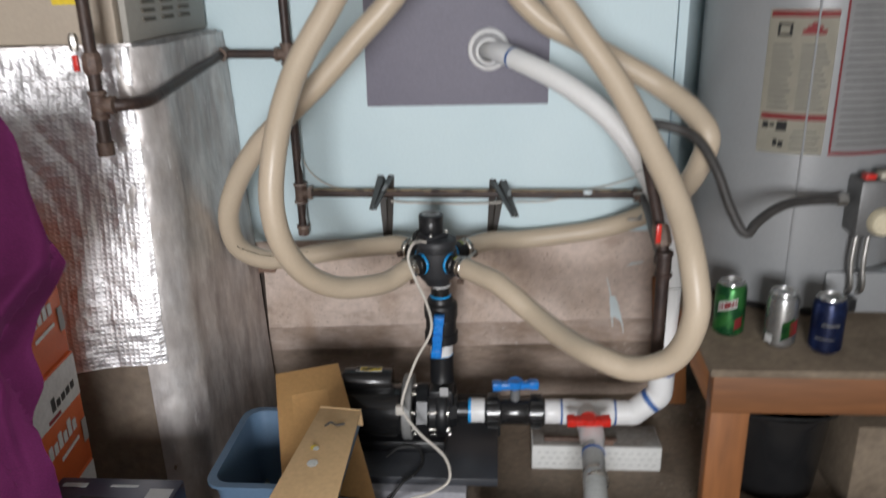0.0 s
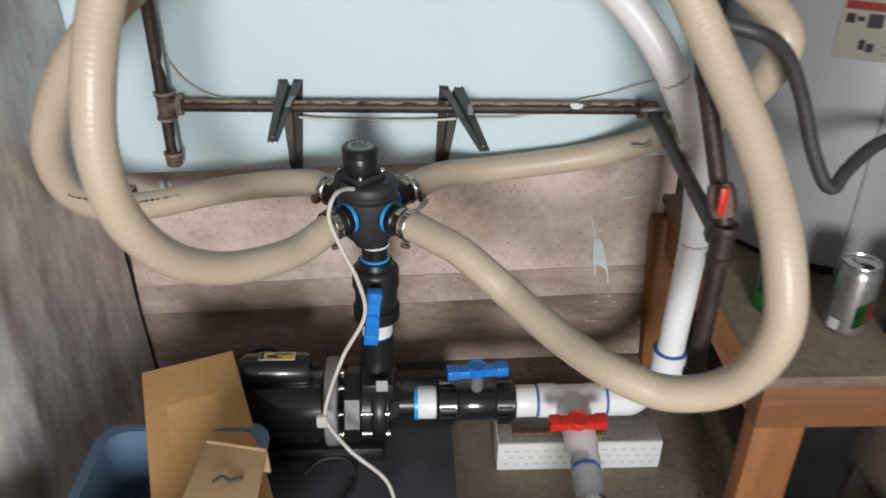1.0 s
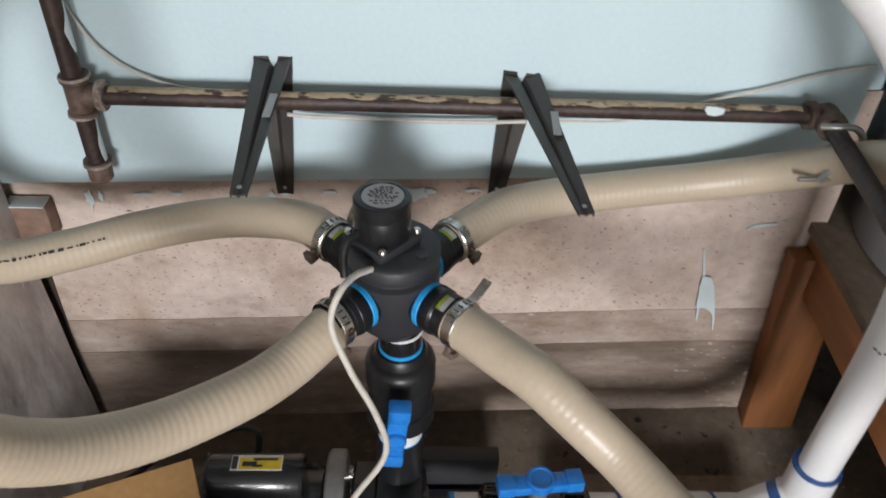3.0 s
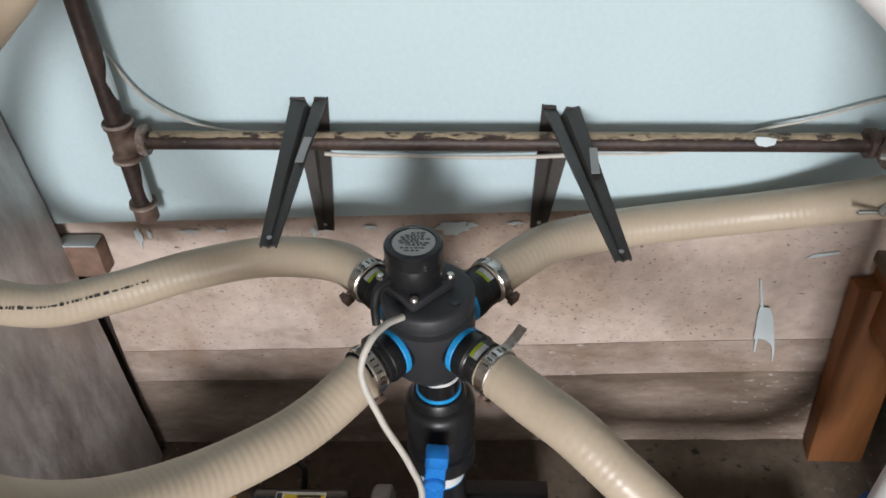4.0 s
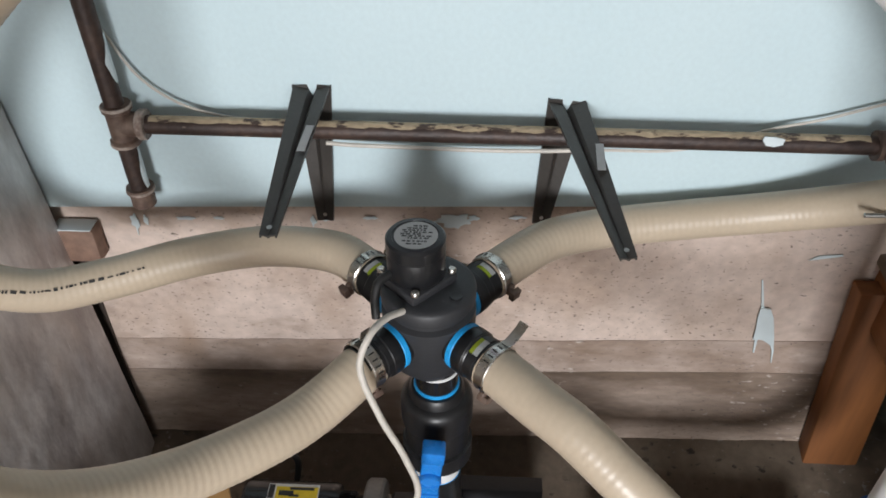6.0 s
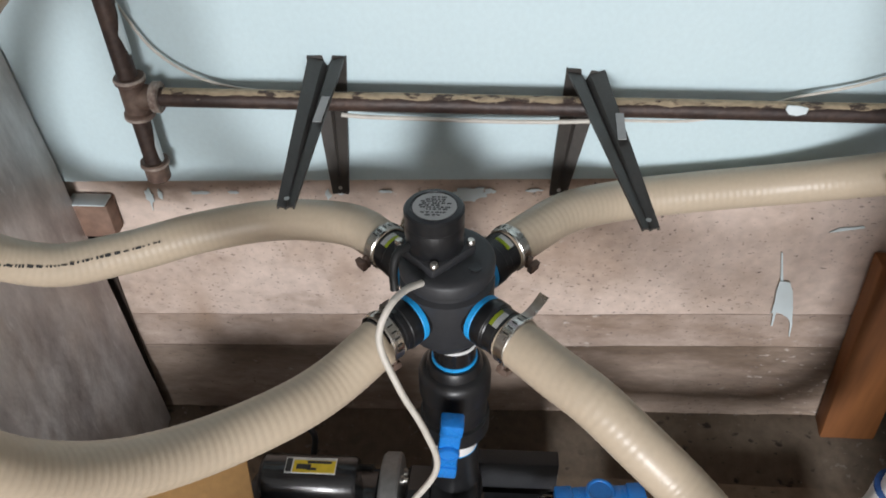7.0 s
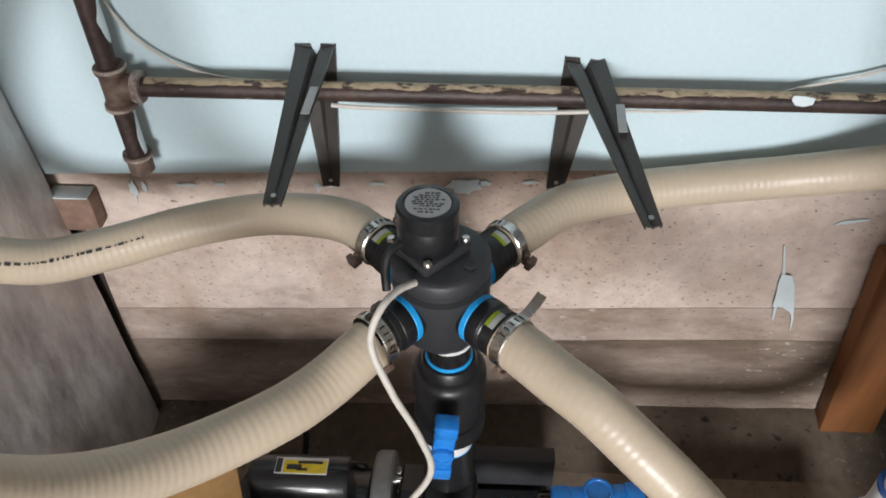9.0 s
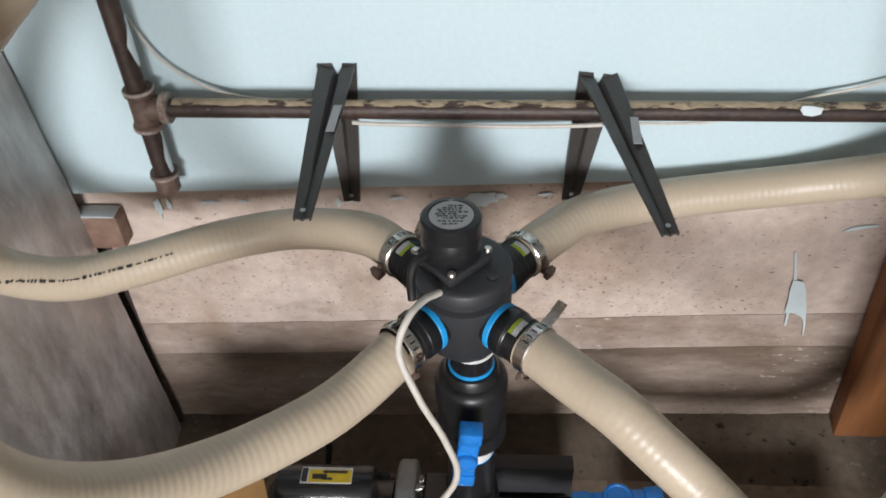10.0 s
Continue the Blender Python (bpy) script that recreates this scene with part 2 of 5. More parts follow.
DULLFOIL = material("dusty_foil", (0.74, 0.72, 0.71), 0.42, 0.4, other=(0.42, 0.35, 0.30), amount=0.7, scale=9, stretch=(1, 1, 0.9), fine=26, grain=0.10, bump=0.35, depth=0.008, spread=(0.3, 0.8))
spotted(DULLFOIL, (0.75, 0.74, 0.73), 30, 0.13, thin=(1, 1, 0.22), soft=0.04, patch=(5, 0.56, 0.64))


def streaked(m, colour, turn, scale, low, high, amount):
    """Rubbed diagonal streaks of another colour: noise drawn out along a turned axis."""
    n, l = m.node_tree.nodes, m.node_tree.links
    p = n["Principled BSDF"]
    co = n.new("ShaderNodeTexCoord")
    mp = n.new("ShaderNodeMapping")
    mp.inputs["Rotation"].default_value = (radians(turn), 0, 0)
    mp.inputs["Scale"].default_value = (1, 1, 0.28)
    l.new(co.outputs["Object"], mp.inputs[0])
    nz = n.new("ShaderNodeTexNoise")
    nz.inputs["Scale"].default_value, nz.inputs["Detail"].default_value, nz.inputs["Roughness"].default_value = scale, 6, 0.65
    l.new(mp.outputs[0], nz.inputs["Vector"])
    r = n.new("ShaderNodeMapRange")
    r.inputs[1].default_value, r.inputs[2].default_value, r.inputs[4].default_value = low, high, amount
    l.new(nz.outputs["Fac"], r.inputs[0])
    mix = n.new("ShaderNodeMix")
    mix.data_type = "RGBA"
    mix.inputs[7].default_value = (*colour, 1)
    l.new(r.outputs[0], mix.inputs[0])
    l.new(p.inputs["Base Color"].links[0].from_socket, mix.inputs[6])
    l.new(mix.outputs[2], p.inputs["Base Color"])


streaked(DULLFOIL, (0.20, 0.165, 0.16), -35, 14, 0.40, 0.68, 0.7)
pitted(DULLFOIL, (0.78, 0.76, 0.75), 34, 0.66, 0.72, (5.0, 0.46, 0.60), (1, 2.2, 0.35))
streaked(DULLFOIL, (0.78, 0.76, 0.76), -35, 70, 0.62, 0.70, 0.5)

DUCT = material("grimy_duct_board", (0.15, 0.112, 0.08), 0.7, other=(0.21, 0.17, 0.135), amount=0.6, scale=4, fine=45, grain=0.2, bump=0.4, depth=0.005)
CANGREEN = material("green_can_print", (0.008, 0.07, 0.022), 0.3, 0.5, other=(0.03, 0.15, 0.035), amount=1, scale=24, spread=(0.48, 0.54), fine=200)
CANSILVER = material("silver_can_print", (0.34, 0.34, 0.34), 0.25, 0.8, other=(0.27, 0.28, 0.26), scale=20, fine=200)
CANBLUE = material("navy_can_print", (0.006, 0.012, 0.045), 0.3, 0.5, other=(0.012, 0.024, 0.085), amount=1, scale=20, spread=(0.5, 0.56), fine=200)
ALU = material("bare_aluminium", (0.7, 0.7, 0.69), 0.25, 1.0, scale=30, fine=200)
SAWN = material("cut_wood_block", (0.24, 0.15, 0.11), 0.75, other=(0.15, 0.085, 0.06), amount=0.8, scale=14, fine=90, grain=0.2, bump=0.3)
# bottom rail's timber; the same dark colour paints the shaded gap by the duct
DARKWOOD_GAP = material("black_brown_timber_gap_shade", (0.050, 0.036, 0.029), 0.8, other=(0.085, 0.06, 0.048), scale=9, fine=80, grain=0.25, bump=0.4, stretch=(1, 1, 0.3))
PAINTCHIP = material("white_paint_splash", (0.64, 0.72, 0.74), 0.5, scale=30, fine=120, grain=0.04)


def scrim(m, spacing, strength):
    """The woven threads under the foil, as a fine square relief."""
    n, l = m.node_tree.nodes, m.node_tree.links
    p = n["Principled BSDF"]
    co = n.new("ShaderNodeTexCoord")
    high = None
    for way in ("X", "Z"):
        w = n.new("ShaderNodeTexWave")
        w.bands_direction, w.wave_profile = way, "SIN"
        w.inputs["Scale"].default_value, w.inputs["Distortion"].default_value = 0.314 / spacing, 0.6
        l.new(co.outputs["Object"], w.inputs["Vector"])
        if high:
            mx = n.new("ShaderNodeMath")
            mx.operation = "MAXIMUM"
            l.new(high, mx.inputs[0])
            l.new(w.outputs["Fac"], mx.inputs[1])
            high = mx.outputs[0]
        else:
            high = w.outputs["Fac"]
    b = n.new("ShaderNodeBump")
    b.inputs["Strength"].default_value, b.inputs["Distance"].default_value = strength, 0.003
    l.new(high, b.inputs["Height"])
    l.new(p.inputs["Normal"].links[0].from_socket, b.inputs["Normal"])
    l.new(b.outputs[0], p.inputs["Normal"])


scrim(FOIL, 0.010, 0.22)

# ---- mesh helpers ----
def bm_box(x0, x1, y0, y1, z0, z1, bevel=0.0, bm=None, turn=None):
    bm = bm or bmesh.new()
    m = Matrix.Translation(((x0 + x1) / 2, (y0 + y1) / 2, (z0 + z1) / 2))
    if turn:
        m = m @ turn
    vs = bmesh.ops.create_cube(bm, size=1, matrix=m @ Matrix.Diagonal((x1 - x0, y1 - y0, z1 - z0, 1)))["verts"]
    if bevel:
        es = list({e for v in vs for e in v.link_edges})
        bmesh.ops.bevel(bm, geom=es, offset=bevel, segments=2, affect="EDGES", profile=0.5)
    return bm


def bm_slab(corners, thick, bevel=0.0, bm=None):
    """A flat slab: its face's corners in order, thickened against the face's normal."""
    bm = bm or bmesh.new()
    c = [Vector(p) for p in corners]
    nrm = (c[1] - c[0]).cross(c[2] - c[1]).normalized()
    top = [bm.verts.new(p) for p in c]
    low = [bm.verts.new(p - nrm * thick) for p in c]
    bm.faces.new(top)
    bm.faces.new(low[::-1])
    k = len(c)
    for i in range(k):
        bm.faces.new((top[i], low[i], low[(i + 1) % k], top[(i + 1) % k]))
    if bevel:
        bmesh.ops.bevel(bm, geom=bm.edges[:], offset=bevel, segments=2, affect="EDGES", profile=0.5)
    return bm


def frame_of(axis):
    a = Vector(axis).normalized()
    u = a.cross(Vector((0, 0, 1)))
    if u.length < 1e-3:
        u = Vector((1, 0, 0))
    u.normalize()
    return a, u, a.cross(u).normalized()


def bm_lathe(origin, axis, profile, seg=28, bm=None, sides=None):
    """A turned form: profile rows (distance along the axis, radius), closed where the radius is 0."""
    bm = bm or bmesh.new()
    o = Vector(origin)
    a, u, w = frame_of(axis)
    rings = []
    for s, r in profile:
        c = o + a * s
        if r <= 1e-6:
            rings.append([bm.verts.new(c)])
        else:
            rings.append([bm.verts.new(c + (u * math.cos(t) + w * math.sin(t)) * r) for t in (2 * math.pi * i / seg for i in range(seg))])
    for p, q in zip(rings[:-1], rings[1:]):
        for i in range(seg):
            j = (i + 1) % seg
            if len(p) == 1 and len(q) == 1:
                continue
            if len(p) == 1:
                bm.faces.new((p[0], q[j], q[i]))
            elif len(q) == 1:
                bm.faces.new((p[i], p[j], q[0]))
            else:
                bm.faces.new((p[i], p[j], q[j], q[i]))
    return bm


def bm_cyl(p0, p1, r, seg=24, bm=None, edge=0.0015):
    a, b = Vector(p0), Vector(p1)
    d = (b - a).length
    e = min(edge, d / 3, r / 2)
    return bm_lathe(a, b - a, [(0, 0), (0, r - e), (e, r), (d - e, r), (d, r - e), (d, 0)], seg, bm)


def bm_sleeve(p0, p1, r_in, r_out, seg=28, bm=None):
    a, b = Vector(p0), Vector(p1)
    d = (b - a).length
    e = min(0.0012, d / 3)
    return bm_lathe(a, b - a, [(0, r_in), (0, r_out - e), (e, r_out), (d - e, r_out), (d, r_out - e), (d, r_in), (0, r_in)], seg, bm)


def spline(points, step=0.01):
    """Points at even steps on a smooth curve through the given ones, by centripetal Catmull-Rom."""
    p = [Vector(q) for q in points]
    p = [p[0] * 2 - p[1]] + p + [p[-1] * 2 - p[-2]]
    raw = []
    for i in range(1, len(p) - 2):
        a, b, c, d = p[i - 1:i + 3]
        t0 = 0.0
        t1 = t0 + max((b - a).length, 1e-5) ** 0.5
        t2 = t1 + max((c - b).length, 1e-5) ** 0.5
        t3 = t2 + max((d - c).length, 1e-5) ** 0.5
        for k in range(16):
            t = t1 + (t2 - t1) * k / 16
            a1 = a * ((t1 - t) / (t1 - t0)) + b * ((t - t0) / (t1 - t0))
            a2 = b * ((t2 - t) / (t2 - t1)) + c * ((t - t1) / (t2 - t1))
            a3 = c * ((t3 - t) / (t3 - t2)) + d * ((t - t2) / (t3 - t2))
            b1 = a1 * ((t2 - t) / (t2 - t0)) + a2 * ((t - t0) / (t2 - t0))
            b2 = a2 * ((t3 - t) / (t3 - t1)) + a3 * ((t - t1) / (t3 - t1))
            raw.append(b1 * ((t2 - t) / (t2 - t1)) + b2 * ((t - t1) / (t2 - t1)))
    raw.append(p[-2])
    out, left = [raw[0]], step
    for a, b in zip(raw[:-1], raw[1:]):
        d = (b - a).length
        while d >= left and d > 0:
            a = a + (b - a) * (left / d)
            out.append(a)
            d, left = (b - a).length, step
        left -= d
    if (out[-1] - raw[-1]).length > step * 0.3:
        out.append(raw[-1])
    return out


def bm_tube(points, radius, step=0.01, seg=16, bm=None, smooth_path=True, rib=0.0, pitch=0.008):
    """A hose or cable along a smooth curve; rib: the height of its winding, pitch: its spacing."""
    bm = bm or bmesh.new()
    pts = spline(points, step) if smooth_path else [Vector(q) for q in points]
    _, u, _ = frame_of(pts[1] - pts[0])
    rings = []
    for i, c in enumerate(pts):
        a = (pts[min(i + 1, len(pts) - 1)] - pts[max(i - 1, 0)]).normalized()
        u = (u - a * u.dot(a)).normalized()
        w = a.cross(u)
        ring = []
        for k in range(seg):
            t = 2 * math.pi * k / seg
            r = radius + rib * math.cos(2 * math.pi * (i * step / pitch) - t)
            ring.append(bm.verts.new(c + (u * math.cos(t) + w * math.sin(t)) * r))
        rings.append(ring)
    for p, q in zip(rings[:-1], rings[1:]):
        for k in range(seg):
            j = (k + 1) % seg
            bm.faces.new((p[k], p[j], q[j], q[k]))
    bm.faces.new(rings[0][::-1])
    bm.faces.new(rings[-1])
    return bm


def finish(name, bm, mat, sharp=38):
    bmesh.ops.recalc_face_normals(bm, faces=bm.faces[:])
    for f in bm.faces:
        f.smooth = True
    for e in bm.edges:
        if len(e.link_faces) == 2 and e.calc_face_angle(0) > radians(sharp):
            e.smooth = False
    me = bpy.data.meshes.new(name)
    bm.to_mesh(me)
    bm.free()
    me.materials.append(mat)
    return me


HOME = {}


def thing(name, loc, label, category, group="", kind=""):
    ob = new(name)
    ob.location = loc
    ob.empty_display_size = 0.05
    HOME[ob] = Matrix.Translation(loc)
    return tagged(ob, label, category, group, kind)


def solid(name, bm, mat, label, category, group="", kind=""):
    """A thing that is one mesh."""
    ob = new(name, finish(name, bm, mat))
    HOME[ob] = Matrix()
    return tagged(ob, label, category, group, kind)


def part(name, bm, mat, parent, label=""):
    ob = new(name, finish(name, bm, mat))
    ob.parent = parent
    ob.matrix_parent_inverse = HOME[parent].inverted()
    HOME[ob] = Matrix()
    return tagged(ob, label)


def print_bars(parent, origin, right, up, rows, mat, name="print_bar", thick=0.0006):
    """Lines of unreadable print as plain bars; rows: (x, y, length, height) from the origin, in metres."""
    o, r, u = Vector(origin), Vector(right).normalized(), Vector(up).normalized()
    nrm = r.cross(u)
    for x, y, w, h in rows:
        a = o + r * x + u * y + nrm * thick
        part(name, bm_slab([a, a + r * w, a + r * w + u * h, a + u * h], thick), mat, parent)


# ---- the room ----
def wrinkled(bm, size, amount, seed, axis=None):
    for v in bm.verts:
        q = Vector((v.co.x / size + seed, v.co.y / size, v.co.z / size))
        d = noise.noise(q) * 0.65 + noise.noise(q * 2.7) * 0.35
        v.co += (Vector(axis) if axis else v.normal) * d * amount


def bm_sheet(corner, right, up, nx, ny):
    """A grid sheet from a corner along two edges."""
    bm = bmesh.new()
    c, r, u = Vector(corner), Vector(right), Vector(up)
    vs = [[bm.verts.new(c + r * (i / nx) + u * (j / ny)) for i in range(nx + 1)] for j in range(ny + 1)]
    for j in range(ny):
        for i in range(nx):
            bm.faces.new((vs[j][i], vs[j][i + 1], vs[j + 1][i + 1], vs[j + 1][i]))
    return bm


floor = thing("floor", (0, 0, 0), "stained brown concrete basement floor", "floor", kind="structure")
part("floor_slab", bm_box(-1.8, 2.0, -2.5, 2.8, -0.15, 0.0), FLOOR, floor)
# the slab was dressed up to the wall with a low, uneven skim
bm = bm_sheet((-0.56, 2.09, -0.004), (1.3, 0, 0), (0, 0.15, 0), 90, 14)
for v in bm.verts:
    k = (v.co.y - 2.09) / 0.15
    v.co.z += (0.034 + 0.034 * v.co.x + 0.003 * noise.noise(Vector((v.co.x * 14, v.co.y * 14, 2)))) * k * k * (3 - 2 * k) + 0.002 * noise.noise(Vector((v.co.x * 40, v.co.y * 40, 5))) * k
bmesh.ops.solidify(bm, geom=bm.faces[:], thickness=-0.01)
part("wall_skim", bm, FLOOR, floor, "rough skim of concrete along the wall's foot")
solid("ceiling", bm_box(-1.8, 2.0, -2.5, 2.8, 2.25, 2.4), PLASTER, "plain pale basement ceiling", "ceiling", kind="structure")
solid("wall_west", bm_box(-1.8, -1.6, -2.5, 2.8, 0, 2.25), PLASTER, "plain pale basement wall", "wall", kind="structure")
solid("wall_east", bm_box(1.8, 2.0, -2.5, 2.8, 0, 2.25), PLASTER, "plain pale basement wall", "wall", kind="structure")
bm = bm_box(-1.6, -0.39, -2.4, -2.2, 0, 2.25)
bm_box(0.59, 1.8, -2.4, -2.2, 0, 2.25, bm=bm)
bm_box(-0.39, 0.59, -2.4, -2.2, 2.05, 2.25, bm=bm)
solid("wall_south", bm, PLASTER, "plain pale wall with an open doorway", "wall", kind="structure")

# lower wall of board-formed concrete: three courses, each a little proud of the next
north = thing("wall_north", (0, 2.22, 0), "bare board-formed concrete foundation under aqua-painted drywall", "wall", kind="structure")
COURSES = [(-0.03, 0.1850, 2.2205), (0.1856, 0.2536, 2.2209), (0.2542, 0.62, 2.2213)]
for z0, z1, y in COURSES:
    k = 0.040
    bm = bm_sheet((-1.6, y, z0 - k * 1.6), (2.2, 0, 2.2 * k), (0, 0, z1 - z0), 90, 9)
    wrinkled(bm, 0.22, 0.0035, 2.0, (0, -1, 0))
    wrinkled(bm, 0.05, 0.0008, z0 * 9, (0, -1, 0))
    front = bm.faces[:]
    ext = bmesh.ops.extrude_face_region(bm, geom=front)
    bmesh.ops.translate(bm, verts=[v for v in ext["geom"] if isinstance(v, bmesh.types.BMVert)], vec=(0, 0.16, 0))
    # courses darken downwards: stain and shade are both in the colour
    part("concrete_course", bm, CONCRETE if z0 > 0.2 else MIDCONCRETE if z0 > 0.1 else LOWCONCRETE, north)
part("recess_back", bm_box(0.6, 1.8, 2.5, 2.7, 0, 2.25), AQUA, north, "aqua-painted wall behind the water heater")
part("recess_return", bm_box(0.575, 0.598, 2.225, 2.5, 0, 2.25), AQUA, north)
dry = bm_slab([(-1.6, 2.2, 0.462), (0.566, 2.2, 0.533), (0.566, 2.2, 2.25), (-1.6, 2.2, 2.25)], 0.013)
part("drywall", dry, AQUA, north, "smooth pale aqua drywall with a ragged lower edge")


def smear(cx, cz, w, h, hang=0.0):
    """A ragged patch of wall paint; hang draws its lower side out into a drip."""
    pts = []
    for k in range(30):
        t = math.tau * k / 30
        r = 0.72 + 0.38 * noise.noise(Vector((math.cos(t) * 1.7 + cx * 40, math.sin(t) * 1.7, cz * 30))) + random.uniform(-0.10, 0.10)
        pts.append((cx + w * math.cos(t) * r, 2.2168, cz + h * math.sin(t) * r - (hang if 1.35 * math.pi < t < 1.48 * math.pi else 0.0)))
    part("paint_smear", bm_slab(pts, 0.0012), PAINTCHIP, north)


for cx, w, h, hang in ((-0.405, 0.007, 0.016, 0.012), (-0.39, 0.004, 0.010, 0.0), (-0.335, 0.016, 0.004, 0.0), (-0.29, 0.010, 0.003, 0.0), (-0.165, 0.006, 0.009, 0.006), (-0.148, 0.009, 0.006, 0.0),
                       (-0.09, 0.012, 0.003, 0.0), (0.022, 0.030, 0.012, 0.0), (0.045, 0.010, 0.005, 0.0), (0.10, 0.014, 0.003, 0.0), (0.21, 0.008, 0.004, 0.0)):
    smear(cx, 0.504 + 0.033 * cx - 0.018 - h * 0.6, w, h, hang)
bm = bmesh.new()
for edge in (
        [(0.446, 0.324), (0.449, 0.304), (0.450, 0.280), (0.455, 0.282), (0.464, 0.280), (0.473, 0.274), (0.484, 0.262), (0.478, 0.289), (0.468, 0.325), (0.460, 0.341), (0.446, 0.343)],
        [(0.483, 0.257), (0.488, 0.232), (0.489, 0.232), (0.486, 0.258), (0.477, 0.287), (0.471, 0.287)],
        [(0.457, 0.253), (0.459, 0.252), (0.458, 0.27), (0.457, 0.294), (0.453, 0.286)],
        [(0.448, 0.339), (0.452, 0.339), (0.437, 0.393), (0.435, 0.393)]):
    bm_slab([(x, 2.2170, z) for x, z in edge], 0.0016, bm=bm)
part("paint_splash", bm, PAINTCHIP, north, "pale blue-white paint splash with drips")
part("scuff", bm_slab([(0.487, 2.2186, 0.428), (0.53, 2.2186, 0.437), (0.528, 2.2186, 0.440), (0.498, 2.2186, 0.436)], 0.0014), PAINTCHIP, north)

door = thing("door_1", (0.1, -2.3, 0), "white-painted frame of an open doorway to daylight", "doorway", kind="structure")
for x0, x1, z0, z1 in ((-0.39, -0.36, 0.0, 2.05), (0.56, 0.59, 0.0, 2.05), (-0.36, 0.56, 2.02, 2.05)):
    part("door_frame", bm_box(x0, x1, -2.40, -2.19, z0, z1, 0.004), PVC, door)

# grey panel with the pipe's wall flange
panel = solid("wall_panel", bm_slab([(-0.179, 2.194, 0.857), (0.268, 2.194, 0.86), (0.272, 2.194, 1.42), (-0.176, 2.194, 1.42)], 0.0055, 0.0008), GREYPANEL, "lavender-grey sheet panel fixed flat to the wall", "panel")


# ---- hoses and the upper white pipe ----
def hose(points, label, marks=None):
    h = thing("hose", points[0], label, "hose", "cream hoses of the valve")
    part("hose_wall", bm_tube(points, 0.0242, 0.002, 24, rib=0.00015, pitch=0.0078), HOSE, h)
    if marks:
        run = spline(points, 0.002)
        a0, a1, side = marks
        i = a0
        while i < a1:
            n = random.choice((1, 1, 2, 3))
            c, d = run[i], run[min(i + n, len(run) - 1)]
            ax = (d - c).normalized()
            out = (Vector(side) - ax * Vector(side).dot(ax)).normalized()
            up = ax.cross(out)
            w = random.choice((0.0008, 0.0013, 0.0017))
            q = [c + out * 0.0246 - up * w, d + out * 0.0246 - up * w, d + out * 0.0246 + up * w, c + out * 0.0246 + up * w]
            part("print_mark", bm_slab(q, 0.0006), INK, h)
            i += n + random.choice((1, 1, 2))
    return h


hose([(0.065, 1.922, 0.533), (0.083, 1.904, 0.533), (0.108, 1.881, 0.530), (0.14, 1.854, 0.525), (0.18, 1.826, 0.502), (0.22, 1.80, 0.475), (0.28, 1.725, 0.454), (0.34, 1.645, 0.452), (0.404, 1.61, 0.444), (0.47, 1.58, 0.48), (0.498, 1.55, 0.58), (0.491, 1.57, 0.669),
      (0.471, 1.64, 0.764), (0.426, 1.71, 0.863), (0.365, 1.76, 0.972), (0.29, 1.79, 1.073), (0.2, 1.82, 1.2), (0.1, 1.84, 1.42), (0.06, 1.85, 1.8), (0.06, 1.86, 2.25)],
     "cream flexible pool hose hanging in a low loop")
hose([(-0.0505, 1.922, 0.533), (-0.069, 1.902, 0.526), (-0.097, 1.874, 0.517), (-0.128, 1.84, 0.520), (-0.192, 1.78, 0.539), (-0.242, 1.72, 0.59), (-0.274, 1.67, 0.674), (-0.284, 1.66, 0.757), (-0.276, 1.67, 0.843),
      (-0.261, 1.7, 0.923), (-0.231, 1.74, 1.012), (-0.167, 1.78, 1.122), (-0.08, 1.82, 1.3), (-0.04, 1.84, 1.55), (-0.03, 1.85, 2.25)],
     "cream flexible pool hose curving up from the valve")
hose([(-0.063, 2.046, 0.533), (-0.100, 2.080, 0.532), (-0.152, 2.106, 0.520), (-0.215, 2.117, 0.509), (-0.29, 2.098, 0.505), (-0.37, 2.06, 0.503), (-0.43, 2.025, 0.514), (-0.476, 1.995, 0.555), (-0.48, 1.96, 0.637), (-0.44, 1.93, 0.732),
      (-0.378, 1.9, 0.816), (-0.298, 1.88, 0.892), (-0.221, 1.88, 0.962), (-0.145, 1.88, 1.041), (-0.04, 1.89, 1.16), (0.01, 1.92, 1.35), (0.02, 1.93, 2.25)],
     "cream flexible pool hose with a printed line, looping beside the wall", (150, 250, (0.1, -0.75, 0.65)))
hose([(0.0620, 2.047, 0.533), (0.09, 2.076, 0.534), (0.133, 2.118, 0.531), (0.203, 2.157, 0.521), (0.30, 2.168, 0.529), (0.387, 2.166, 0.543), (0.455, 2.148, 0.568), (0.52, 2.105, 0.612), (0.552, 2.0, 0.68), (0.563, 1.87, 0.782),
      (0.567, 1.84, 0.847), (0.543, 1.87, 0.888), (0.481, 1.92, 0.938), (0.399, 1.93, 0.984), (0.317, 1.94, 1.03), (0.234, 1.94, 1.076), (0.15, 1.94, 1.18), (0.12, 1.94, 1.4), (0.11, 1.94, 2.25)],
     "cream flexible pool hose resting along the wall")

